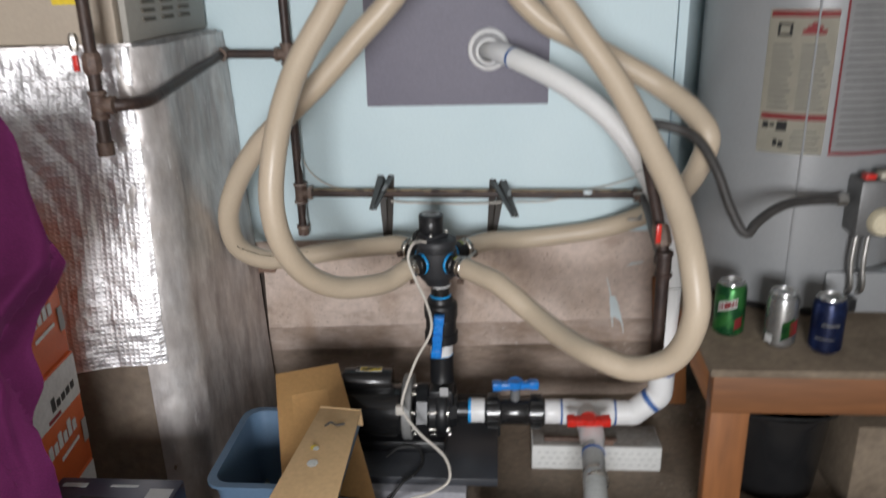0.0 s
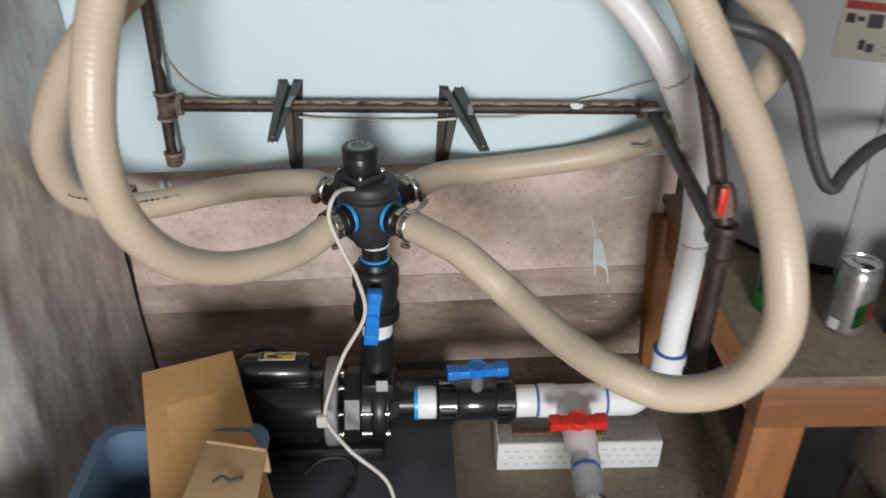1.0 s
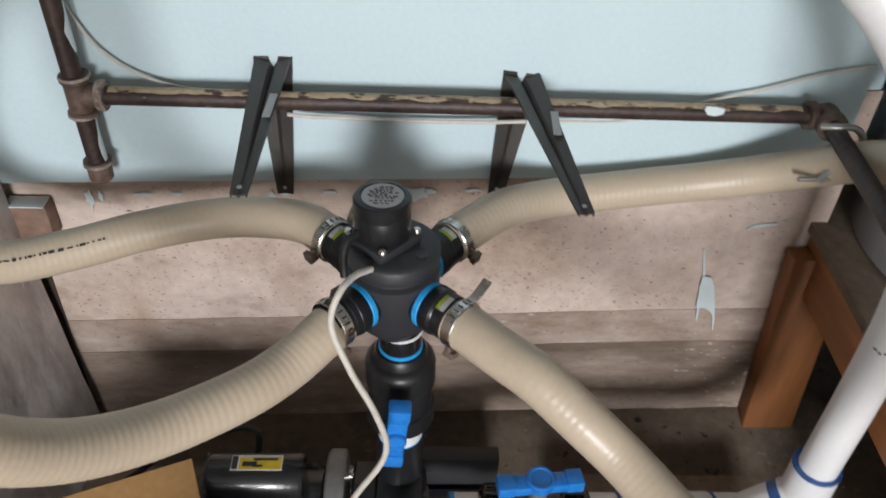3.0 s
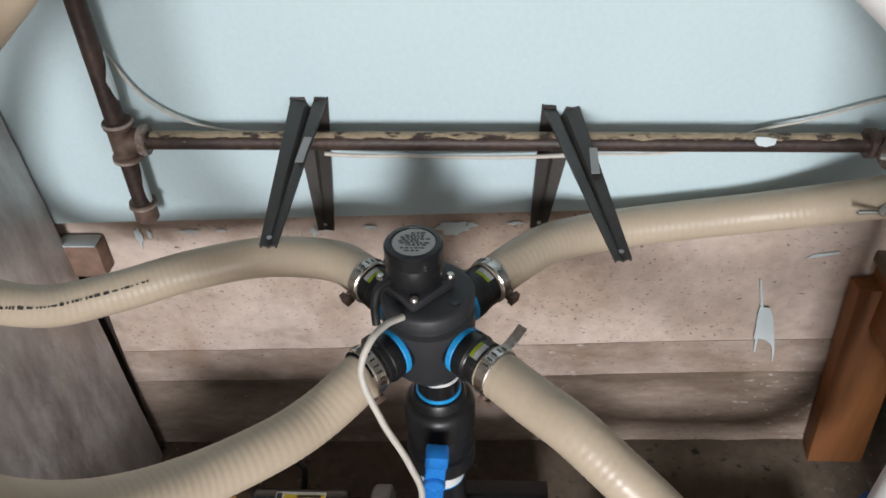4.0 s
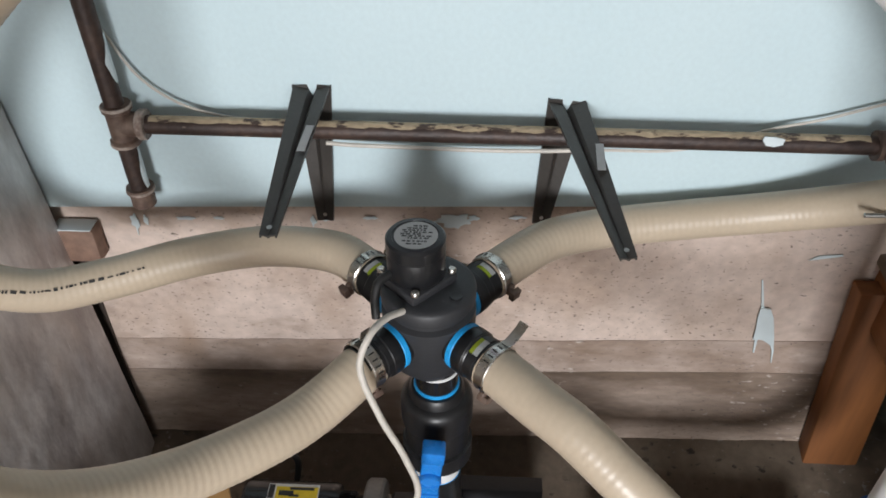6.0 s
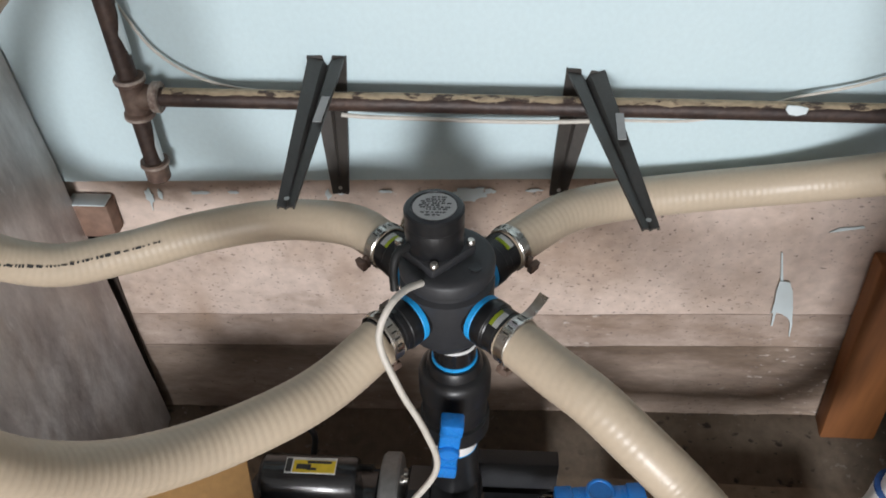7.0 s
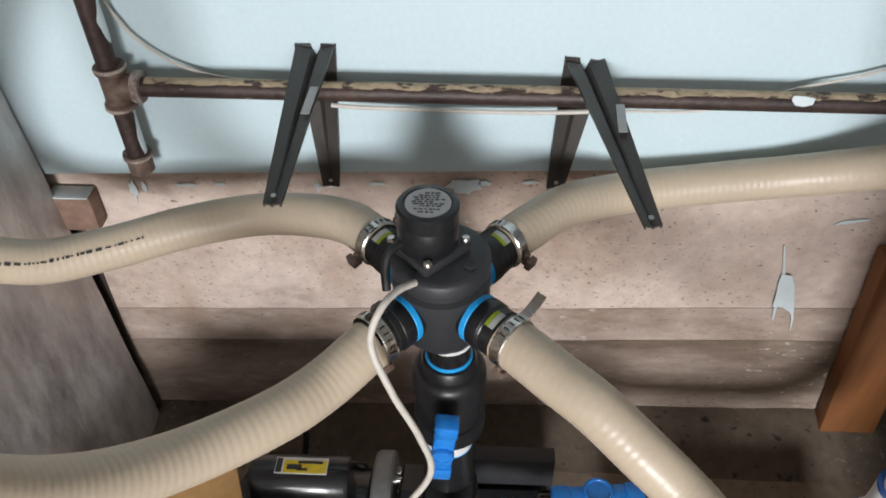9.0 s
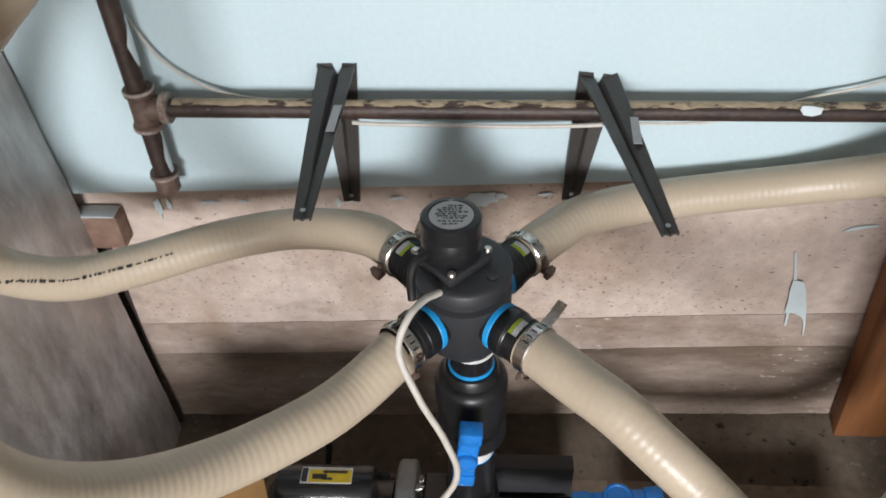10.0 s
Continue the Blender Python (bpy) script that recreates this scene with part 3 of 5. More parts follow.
riser = thing("white_pipe", (0.121, 2.2, 0.992), "white plastic pipe bending from the wall flange down to the tee", "pipe")
RISER = [(0.121, 2.205, 0.992), (0.148, 2.12, 0.992), (0.192, 2.06, 0.979), (0.278, 2.01, 0.94), (0.362, 1.97, 0.884), (0.418, 1.945, 0.828), (0.471, 1.935, 0.746), (0.521, 1.945, 0.642), (0.541, 1.95, 0.524), (0.541, 1.947, 0.402), (0.538, 1.945, 0.314), (0.537, 1.945, 0.255)]
part("pipe_wall", bm_tube(RISER, 0.0241, 0.006, 28), PVC, riser)
part("flange", bm_lathe((0.123, 2.196, 0.992), (0.02, -1, 0), [(0, 0.024), (0, 0.049), (0.004, 0.051), (0.012, 0.048), (0.016, 0.040), (0.045, 0.036), (0.06, 0.030), (0.062, 0.0245), (0, 0.024)], 36), PVC, riser, "white ring flange against the panel")
run = spline(RISER, 0.002)
part("primer_mark", bm_tube(run[72:76], 0.0245, 0.002, 28, smooth_path=False), PRIMER, riser)
for i0 in (270, 420):
    for k in range(9):
        c = run[i0 + (k % 2)]
        ax = (run[i0 + 4] - run[i0]).normalized()
        ang = radians(-150 + k * 14)
        out = Vector((math.cos(ang), math.sin(ang), 0))
        out = (out - ax * out.dot(ax)).normalized()
        up = ax.cross(out)
        q = [c + out * 0.0244 - up * 0.0022, c + out * 0.0244 + up * 0.0022, c + out * 0.0244 + up * 0.0022 + ax * 0.003, c + out * 0.0244 - up * 0.0022 + ax * 0.003]
        part("print_mark", bm_slab(q, 0.0006), GREYINK, riser)

# ---- the multiport valve ----
VX, VY = 0.0030, 1.978
CX, CY = -0.0085, 1.981  # the motor sits off the cover's centre
BX = 0.0100  # the pipe below leans a little
valve = thing("multiport_valve", (VX, VY, 0.47), "black six-port diverter valve with cyan rings and a round motor cap", "valve")
part("body", bm_lathe((VX, VY, 0.470), (0, 0, 1), [(0, 0), (0, 0.026), (0.008, 0.030), (0.022, 0.0425), (0.032, 0.0475), (0.088, 0.0475), (0.091, 0.0425), (0.097, 0.0425), (0.097, 0)], 44), DARKGREY, valve)
part("seal_groove", bm_cyl((VX, VY, 0.564), (VX, VY, 0.571), 0.043, 40), RUBBER, valve)
part("cover", bm_lathe((VX, VY, 0.569), (0, 0, 1), [(0, 0), (0, 0.0455), (0.002, 0.0475), (0.013, 0.0475), (0.016, 0.0455), (0.018, 0.041), (0.0185, 0.0)], 44), DARKGREY, valve)
bm = bm_box(CX - 0.029, CX + 0.029, CY - 0.029, CY + 0.029, 0.586, 0.598, 0.004, turn=pose(0, 0, 0, 0, 0, 45))
part("motor_seat", bm, DARKGREY, valve)
cap = part("motor_cap", bm_lathe((CX, CY, 0.597), (0, 0, 1), [(0, 0), (0, 0.0265), (0.003, 0.0285), (0.028, 0.0285), (0.0288, 0.0281), (0.0300, 0.0281), (0.0308, 0.0288), (0.0435, 0.0288), (0.0458, 0.0268), (0.0462, 0.0225), (0.0452, 0.022), (0.0452, 0)], 44), BLACK, valve, "black motor cap")
part("cap_label", bm_lathe((CX + 0.0005, CY, 0.6422), (0, 0, 1), [(0, 0), (0, 0.0208), (0.0006, 0.0208), (0.0006, 0)], 36), PAPER2, cap, "round silver-white label")
for y, w, o in ((0.014, 0.010, 0.002), (0.0105, 0.017, 0.0), (0.0075, 0.022, -0.002), (0.0045, 0.025, 0.001), (0.0015, 0.021, -0.004), (-0.0015, 0.026, 0.0), (-0.0045, 0.018, 0.002), (-0.009, 0.022, -0.001), (-0.013, 0.012, -0.002)):
    x = CX + o - w / 2
    while x < CX + o + w / 2:
        k = random.uniform(0.0015, 0.005)
        part("print_bar", bm_box(x, x + k, CY + y - 0.0008, CY + y + 0.0008, 0.6428, 0.6431), INK, cap)
        x += k + random.uniform(0.0008, 0.002)
for a in (2, 92, 182, 272):
    c = Vector((CX + 0.0345 * math.cos(radians(a)), CY + 0.0345 * math.sin(radians(a)), 0.598))
    part("screw", bm_lathe(c, (0, 0, 1), [(0, 0), (0, 0.0042), (0.003, 0.0042), (0.0045, 0.003), (0.0045, 0.0018), (0.0035, 0)], 14), STEEL, valve, "bright screw head")
part("lug", bm_lathe((VX + 0.028, VY - 0.020, 0.5872), (0, 0, 1), [(0, 0), (0, 0.006), (0.0015, 0.006), (0.0015, 0.0035), (0.0004, 0.0)], 16), BLACK, valve)
PORTZ = 0.533


def clamp(parent, c, ax, r, lift):
    """A worm-drive hose clamp round a hose, with its screw housing and free tail."""
    c, (a, u, w) = Vector(c), frame_of(ax)
    band = part("hose_clamp", bm_sleeve(c - a * 0.0065, c + a * 0.0065, r, r + 0.0012, 36), STEEL, parent, "worn steel worm-drive clamp")
    o = (Vector(lift) - a * Vector(lift).dot(a)).normalized()
    s = a.cross(o)
    h = c + o * (r + 0.003)
    part("screw_housing", bm_slab([h - a * 0.0062 - s * 0.006 + o * 0.003, h + a * 0.0062 - s * 0.006 + o * 0.003, h + a * 0.0062 + s * 0.006 + o * 0.003, h - a * 0.0062 + s * 0.006 + o * 0.003], 0.007, 0.001), FITTING, band)
    for k in range(12):
        t = math.tau * k / 12 * 0.5 + 0.6
        q = (-o * math.cos(t - 1.6) + s * math.sin(t - 1.6)) * (r + 0.0013)
        n = q.normalized()
        g = a.cross(n)
        e = c + q
        part("band_slot", bm_slab([e - a * 0.003 - g * 0.0007, e + a * 0.003 - g * 0.0007, e + a * 0.003 + g * 0.0007, e - a * 0.003 + g * 0.0007], 0.0004), RUBBER, band)
    part("screw", bm_cyl(h - s * 0.010, h + s * 0.007, 0.0034, 12), FITTING, band)
    tail = []
    bm = bmesh.new()
    for k in range(8):
        t = k / 7
        q = c + (-o) * (r + 0.001 + 0.02 * t * t) + s * (0.012 + 0.024 * t) * 1.0 - s * 0.012
        tail.append((bm.verts.new(q - a * 0.0055), bm.verts.new(q + a * 0.0055)))
    for p, q in zip(tail[:-1], tail[1:]):
        bm.faces.new((p[0], p[1], q[1], q[0]))
    bmesh.ops.solidify(bm, geom=bm.faces[:], thickness=0.0008)
    part("clamp_tail", bm, STEEL, band)


# each port: where its hose clamp sits
PORTS = {(1, -1): (0.0705, 1.917), (-1, -1): (-0.0555, 1.917), (-1, 1): (-0.0675, 2.050), (1, 1): (0.0665, 2.052)}
for (sx, sy), (px, py) in PORTS.items():
    o = Vector((VX, VY, PORTZ))
    d = Vector((px - VX, py - VY, 0))
    L = d.length
    d.normalize()
    port = part("port", bm_lathe(o, d, [(0.02, 0), (0.02, 0.0232), (0.0535, 0.0232), (0.0535, 0.0248), (0.0548, 0.0256), (0.066, 0.0256), (0.067, 0.0246), (L - 0.023, 0.0246), (L - 0.022, 0.0238), (L - 0.012, 0.0242), (L - 0.011, 0.0228), (L + 0.008, 0.0228), (L + 0.008, 0)], 32), BLACK, valve)
    part("port_ring", bm_sleeve(o + d * 0.0458, o + d * 0.0532, 0.0225, 0.0250, 36), CYAN, port, "cyan sealing ring")
    p0 = o + d * (L - 0.0215)
    cx = d.cross(Vector((0, 0, 1)))
    up = Vector((0, 0, 1)) * 0.72 - cx * (0.69 * (1 if sx * sy > 0 else -1)) * (1 if sy < 0 else -1)
    for off, wide, m, txt in ((0.0, 0.0042, LIME, "lime size sticker"), (0.0043, 0.0060, WHITE, "white end of the sticker")):
        if (sx, sy) == (-1, -1):
            break
        bm = bmesh.new()
        vs = []
        for k in range(9):
            t = radians(-52 + 46 * k / 8) * (1 if sx > 0 else -1)
            q = (up * math.cos(t) + d.cross(up).normalized() * math.sin(t)).normalized() * 0.0242
            vs.append((bm.verts.new(p0 + q + d * off), bm.verts.new(p0 + q + d * (off + wide))))
        for a, b in zip(vs[:-1], vs[1:]):
            bm.faces.new((a[0], a[1], b[1], b[0]))
        bmesh.ops.solidify(bm, geom=bm.faces[:], thickness=0.0004)
        part("sticker", bm, m, port, txt)
    clamp(valve, o + d * L, d, 0.0248, (sx * 0.1, -0.6, -0.9) if sy < 0 else (sx * 0.5, -0.9, -0.2))
part("outlet", bm_cyl((BX, VY, 0.436), (BX, VY, 0.472), 0.0235, 30), GLOSS, valve)
part("white_collar", bm_sleeve((BX, VY, 0.4655), (BX, VY, 0.4695), 0.022, 0.0252, 32), PVC, valve, "white plastic collar")

# ---- vertical ball valve between the pump and the diverter ----
bv = thing("ball_valve", (BX, VY, 0.27), "black union ball valve with an upright blue handle", "valve", "union ball valves")
part("union_nut", bm_lathe((BX, VY, 0.385), (0, 0, 1), [(0, 0), (0, 0.038), (0.002, 0.0405), (0.031, 0.0405), (0.036, 0.0392), (0.040, 0.035), (0.0415, 0.0315), (0.049, 0.0305), (0.053, 0.028), (0.054, 0.0245), (0.054, 0)], 44), UNION, bv)
part("cyan_ring", bm_sleeve((BX, VY, 0.4385), (BX, VY, 0.4435), 0.022, 0.0252, 32), CYAN, bv, "cyan sealing ring")
part("valve_body", bm_lathe((BX, VY, 0.342), (0, 0, 1), [(0, 0), (0, 0.032), (0.005, 0.037), (0.040, 0.037), (0.046, 0.034), (0.046, 0)], 32), UNION, bv)
part("lower_nut", bm_lathe((BX, VY, 0.318), (0, 0, 1), [(0, 0), (0, 0.030), (0.004, 0.0405), (0.028, 0.0405), (0.03, 0.036), (0.03, 0)], 40), UNION, bv)
part("white_coupling", bm_sleeve((BX, VY, 0.283), (BX, VY, 0.322), 0.015, 0.0275, 32), PVC, bv, "white plastic coupling")
part("primer_ring", bm_sleeve((BX, VY, 0.281), (BX, VY, 0.288), 0.015, 0.0279, 32), CYAN, bv)
part("stem", bm_cyl((BX, VY - 0.03, 0.372), (BX, VY - 0.056, 0.372), 0.011, 20), BLACK, bv)


def t_handle(parent, c, long, face, mat, half=0.052, label="", hub=1.0):
    """A moulded T-handle: a hub with two stepped wings. long: its run; face: the way its top faces."""
    c, a, n = Vector(c), Vector(long).normalized(), Vector(face).normalized()
    s = a.cross(n)
    m = Matrix((a, s, n)).transposed().to_4x4()
    m.translation = c
    bm = bmesh.new()
    for x0, x1, w, z0, z1 in ((-half, -half * 0.60, 0.0125, -0.012, 0.007), (-half * 0.66, half * 0.66, 0.0115, -0.011, 0.0045), (half * 0.60, half, 0.0125, -0.012, 0.007)):
        vs = bmesh.ops.create_cube(bm, size=1, matrix=m @ Matrix.Translation(((x0 + x1) / 2, 0, (z0 + z1) / 2)) @ Matrix.Diagonal((x1 - x0, 2 * w, z1 - z0, 1)))["verts"]
        bmesh.ops.bevel(bm, geom=list({e for v in vs for e in v.link_edges}), offset=0.0025, segments=2, affect="EDGES", profile=0.5)
    bm_lathe(c - n * 0.018, n, [(k, r * hub) for k, r in ((0, 0), (0, 0.010), (0.006, 0.0105), (0.012, 0.017), (0.022, 0.0185), (0.0265, 0.0185), (0.028, 0.017), (0.028, 0.0145), (0.0268, 0.0135), (0.0268, 0))], 24, bm)
    return part("handle", bm, mat, parent, label)


t_handle(bv, (BX - 0.004, VY - 0.066, 0.361), (0.09, -0.10, 1), (0, -1, -0.1), BLUE, 0.056, "glossy bright blue handle", 0.66)

# ---- the pump ----
PY, PZ = 1.95, 0.145
pump = thing("water_pump", (-0.05, PY, 0.06), "black electric water pump on a dark base board", "pump")
part("motor", bm_lathe((-0.255, PY, PZ), (1, 0, 0), [(0, 0), (0, 0.05), (0.006, 0.058), (0.02, 0.0625), (0.165, 0.0625), (0.17, 0.058), (0.18, 0.058), (0.18, 0)], 40), GLOSS, pump, "glossy black motor body")
for k in range(14):
    a = radians(200 + k * 16)
    if -0.9 < math.sin(a) < 0.75:
        c = Vector((0, math.cos(a), math.sin(a)))
        p = Vector((-0.23, PY, PZ)) + c * 0.0615
        part("cooling_fin", bm_slab([p + Vector((0, 0, 0)), p + Vector((0.13, 0, 0)), p + Vector((0.13, 0, 0)) + c * 0.006, p + c * 0.006], 0.003), GLOSS, pump)
cov = part("capacitor_cover", bm_lathe((-0.232, 1.955, 0.222), (1, 0, 0), [(0, 0), (0, 0.026), (0.005, 0.0305), (0.116, 0.0305), (0.121, 0.028), (0.121, 0)], 30), GLOSS, pump, "glossy black capacitor cover")
bm = bm_slab([(-0.199, 1.944, 0.2527), (-0.136, 1.944, 0.2527), (-0.136, 1.966, 0.2527), (-0.199, 1.966, 0.2527)], 0.0012)
lab = part("warning_label", bm, WHITE, cov, "white and yellow warning label")
part("yellow_field", bm_slab([(-0.189, 1.945, 0.2533), (-0.137, 1.945, 0.2533), (-0.137, 1.962, 0.2533), (-0.189, 1.962, 0.2533)], 0.0005), YELLOW, cov)
for x, y, w, h in ((-0.198, 1.945, 0.007, 0.019), (-0.172, 1.9575, 0.03, 0.0035), (-0.185, 1.949, 0.018, 0.007), (-0.172, 1.948, 0.012, 0.003)):
    part("print_bar", bm_slab([(x, y, 0.2538), (x + w, y, 0.2538), (x + w, y + h, 0.2538), (x, y + h, 0.2538)], 0.0004), INK, cov)
part("shaft_housing", bm_lathe((-0.09, PY, PZ), (1, 0, 0), [(0, 0), (0, 0.042), (0.03, 0.042), (0.03, 0)], 30), BLACK, pump)
part("adaptor_plate", bm_lathe((-0.084, PY, PZ + 0.008), (1, 0, 0), [(0, 0), (0, 0.078), (0.003, 0.081), (0.021, 0.081), (0.024, 0.078), (0.024, 0)], 40), material("grey_cast_plate", (0.26, 0.26, 0.255), 0.5, 0.2, scale=14), pump, "grey cast adaptor plate")
part("volute", bm_lathe((-0.052, PY, PZ), (1, 0, 0), [(0, 0), (0, 0.066), (0.004, 0.070), (0.03, 0.070), (0.034, 0.066), (0.034, 0.056), (0.05, 0.056), (0.05, 0.066), (0.054, 0.069), (0.074, 0.069), (0.078, 0.066), (0.082, 0.045), (0.1, 0.038), (0.1, 0)], 8), BLACK, pump)
part("volute_drum", bm_cyl((-0.05, PY, PZ), (0.03, PY, PZ), 0.06, 36), BLACK, pump)
for k in range(8):
    a = radians(22.5 + 45 * k)
    c = Vector((0.0, PY + 0.0595 * math.cos(a), PZ + 0.0595 * math.sin(a)))
    bolt = part("bolt", bm_lathe(c + Vector((-0.062, 0, 0)), (1, 0, 0), [(0, 0), (0, 0.006), (0.006, 0.0065), (0.006, 0.0035), (0.086, 0.0035), (0.086, 0.0065), (0.093, 0.0062), (0.095, 0.004), (0.095, 0)], 10), STEEL, pump, "bright steel bolt")
part("discharge", bm_lathe((BX, VY, 0.18), (0, 0, 1), [(0, 0), (0, 0.036), (0.02, 0.034), (0.024, 0.031), (0.075, 0.0285), (0.106, 0.0285), (0.106, 0)], 30), BLACK, pump)
part("discharge_neck", bm_box(BX - 0.03, BX + 0.03, PY - 0.035, PY + 0.05, 0.17, 0.215, 0.006), BLACK, pump)
part("type_plate", bm_slab([(BX - 0.002, PY - 0.0365, 0.203), (BX + 0.018, PY - 0.0365, 0.203), (BX + 0.018, PY - 0.0365, 0.226), (BX - 0.002, PY - 0.0365, 0.226)], 0.0012), PAPER2, pump, "small silver type plate")
part("foot", bm_box(-0.2, 0.02, PY - 0.06, PY + 0.06, 0.058, 0.088, 0.006), BLACK, pump)
part("nipple", bm_cyl((0.04, PY, PZ), (0.085, PY, PZ), 0.0238, 28), BLACK, pump)
board = solid("base_board", bm_box(-0.30, 0.148, 1.79, 2.05, 0.038, 0.058, 0.002), material("dark_grey_board", (0.040, 0.043, 0.050), 0.4, other=(0.06, 0.062, 0.07), scale=5, fine=120, grain=0.1), "dark grey plastic board under the pump", "board")
solid("foam_slab", bm_box(-0.28, 0.075, 1.765, 2.02, 0.0, 0.037, 0.003), material("pale_foam", (0.34, 0.34, 0.37), 0.7, scale=9, fine=120), "pale grey slab lying under the pump board", "slab")
solid("upright_board", bm_box(0.03, 0.155, 2.06, 2.085, 0.0, 0.115, 0.002), DARKGREY, "dark grey board standing behind the pump", "board")

# ---- pipe run from the pump to the riser ----
run_ = thing("pipe_run", (0.2, PY, PZ), "white plastic pipe run with couplings, tee and elbow", "pipe")
part("coupling", bm_lathe((0.078, PY, PZ), (1, 0, 0), [(0, 0), (0, 0.0285), (0.003, 0.030), (0.036, 0.030), (0.038, 0.028), (0.038, 0)], 32), PVC, run_)
part("primer_ring", bm_sleeve((0.075, PY, PZ), (0.083, PY, PZ), 0.02, 0.0305, 32), CYAN, run_, "blue cement ring")
part("coupling", bm_lathe((0.262, PY, PZ), (1, 0, 0), [(0, 0), (0, 0.0285), (0.003, 0.030), (0.037, 0.030), (0.04, 0.028), (0.04, 0)], 32), PVC, run_)
tee = part("tee", bm_lathe((0.304, PY, PZ), (1, 0, 0), [(0, 0), (0, 0.029), (0.004, 0.0315), (0.032, 0.0315), (0.036, 0.0295), (0.09, 0.0295), (0.094, 0.0315), (0.122, 0.0315), (0.126, 0.029), (0.126, 0)], 32), PVC, run_)
part("branch", bm_lathe((0.366, PY, PZ), (0, -1, 0.05), [(0, 0), (0, 0.029), (0.03, 0.029), (0.034, 0.0315), (0.062, 0.0315), (0.066, 0.029), (0.066, 0)], 32), PVC, tee)
part("primer_ring", bm_sleeve((0.300, PY, PZ), (0.305, PY, PZ), 0.02, 0.0311, 32), PRIMER, run_)
part("primer_ring", bm_sleeve((0.429, PY, PZ), (0.434, PY, PZ), 0.02, 0.0312, 32), PRIMER, run_)
E1, E2 = Vector((0.432, PY, PZ)), Vector((0.476, PY, PZ))
dg = Vector((0.061, -0.004, 0.055))
E3 = E2 + dg
part("elbow", bm_tube([E1, E1.lerp(E2, 0.7), E2, E2 + dg * 0.25, E2 + dg * 0.62], 0.0302, 0.004, 30), PVC, run_)
part("primer_ring", bm_tube([E2 + dg * 0.6, E2 + dg * 0.76], 0.0308, 0.003, 30), PRIMER, run_, "blue cement ring")
part("elbow", bm_tube([E2 + dg * 0.66, E2 + dg * 0.95, E3 + Vector((0, 0, 0.016)), E3 + Vector((0, 0, 0.062))], 0.0300, 0.004, 30), PVC, run_)
part("primer_ring", bm_tube([E3 + Vector((0, 0, 0.060)), E3 + Vector((0, 0, 0.064))], 0.0304, 0.002, 30), PRIMER, run_)

hv = thing("ball_valve", (0.19, PY, PZ), "black union ball valve with a blue T-handle", "valve", "union ball valves")
part("valve_body", bm_lathe((0.152, PY, PZ), (1, 0, 0), [(0, 0), (0, 0.032), (0.004, 0.034), (0.072, 0.034), (0.076, 0.032), (0.076, 0)], 32), GLOSS, hv)
for x in (0.117, 0.222):
    nut = part("union_nut", bm_lathe((x, PY, PZ), (1, 0, 0), [(0, 0), (0, 0.033), (0.004, 0.0375), (0.036, 0.0375), (0.04, 0.033), (0.04, 0)], 32), GLOSS, hv)
    for k in range(18):
        a = math.tau * k / 18
        c = Vector((x + 0.006, PY + 0.0372 * math.cos(a), PZ + 0.0372 * math.sin(a)))
        o = Vector((0, math.cos(a), math.sin(a)))
        s = Vector((0, -math.sin(a), math.cos(a)))
        e = Vector((0.026, 0, 0))
        part("grip_rib", bm_slab([c - s * 0.002 + o * 0.002, c + e - s * 0.002 + o * 0.002, c + e + s * 0.002 + o * 0.002, c + s * 0.002 + o * 0.002], 0.003), GLOSS, nut)
part("stem", bm_cyl((0.19, PY, PZ + 0.03), (0.19, PY, PZ + 0.062), 0.012, 20), material("grey_plastic_stem", (0.16, 0.165, 0.17), 0.5), hv)
t_handle(hv, (0.19, PY, PZ + 0.075), (1, 0.1, 0), (0, 0, 1), BLUE, 0.056, "glossy bright blue T-handle")

rv = thing("drain_valve", (0.362, 1.85, 0.145), "white drain valve with a red T-handle", "valve")
part("valve_body", bm_lathe((0.366, PY - 0.062, 0.148), (-0.02, -1, -0.02), [(0, 0), (0, 0.026), (0.02, 0.029), (0.06, 0.029), (0.075, 0.025), (0.12, 0.0245), (0.12, 0)], 28), PVC, rv)
t_handle(rv, (0.357, 1.845, 0.187), (1, 0.03, 0), (0, -0.15, 1), RED, 0.05, "red plastic T-handle")
dh = thing("drain_hose", (0.362, 1.78, 0.14), "cloudy braided drain hose with a blue-marked joint", "hose")
part("hose_wall", bm_tube([(0.362, 1.79, 0.146), (0.358, 1.73, 0.143), (0.353, 1.67, 0.142), (0.35, 1.6, 0.125), (0.36, 1.48, 0.07), (0.40, 1.3, 0.03), (0.55, 1.05, 0.028), (0.85, 0.9, 0.028)], 0.0252, 0.003, 24, rib=0.0002, pitch=0.012), CLEARHOSE, dh)
part("primer_ring", bm_tube([(0.361, 1.772, 0.1455), (0.3605, 1.765, 0.145)], 0.0262, 0.002, 26), PRIMER, dh, "thin blue cement line")
for y0 in (1.70, 1.675):
    part("hose_band", bm_sleeve((0.356, y0, 0.1425), (0.356, y0 - 0.009, 0.142), 0.024, 0.0272, 28), STEEL, dh, "worn steel band")

SLOTGREY = material("slot_grey", (0.48, 0.48, 0.47), 0.7)
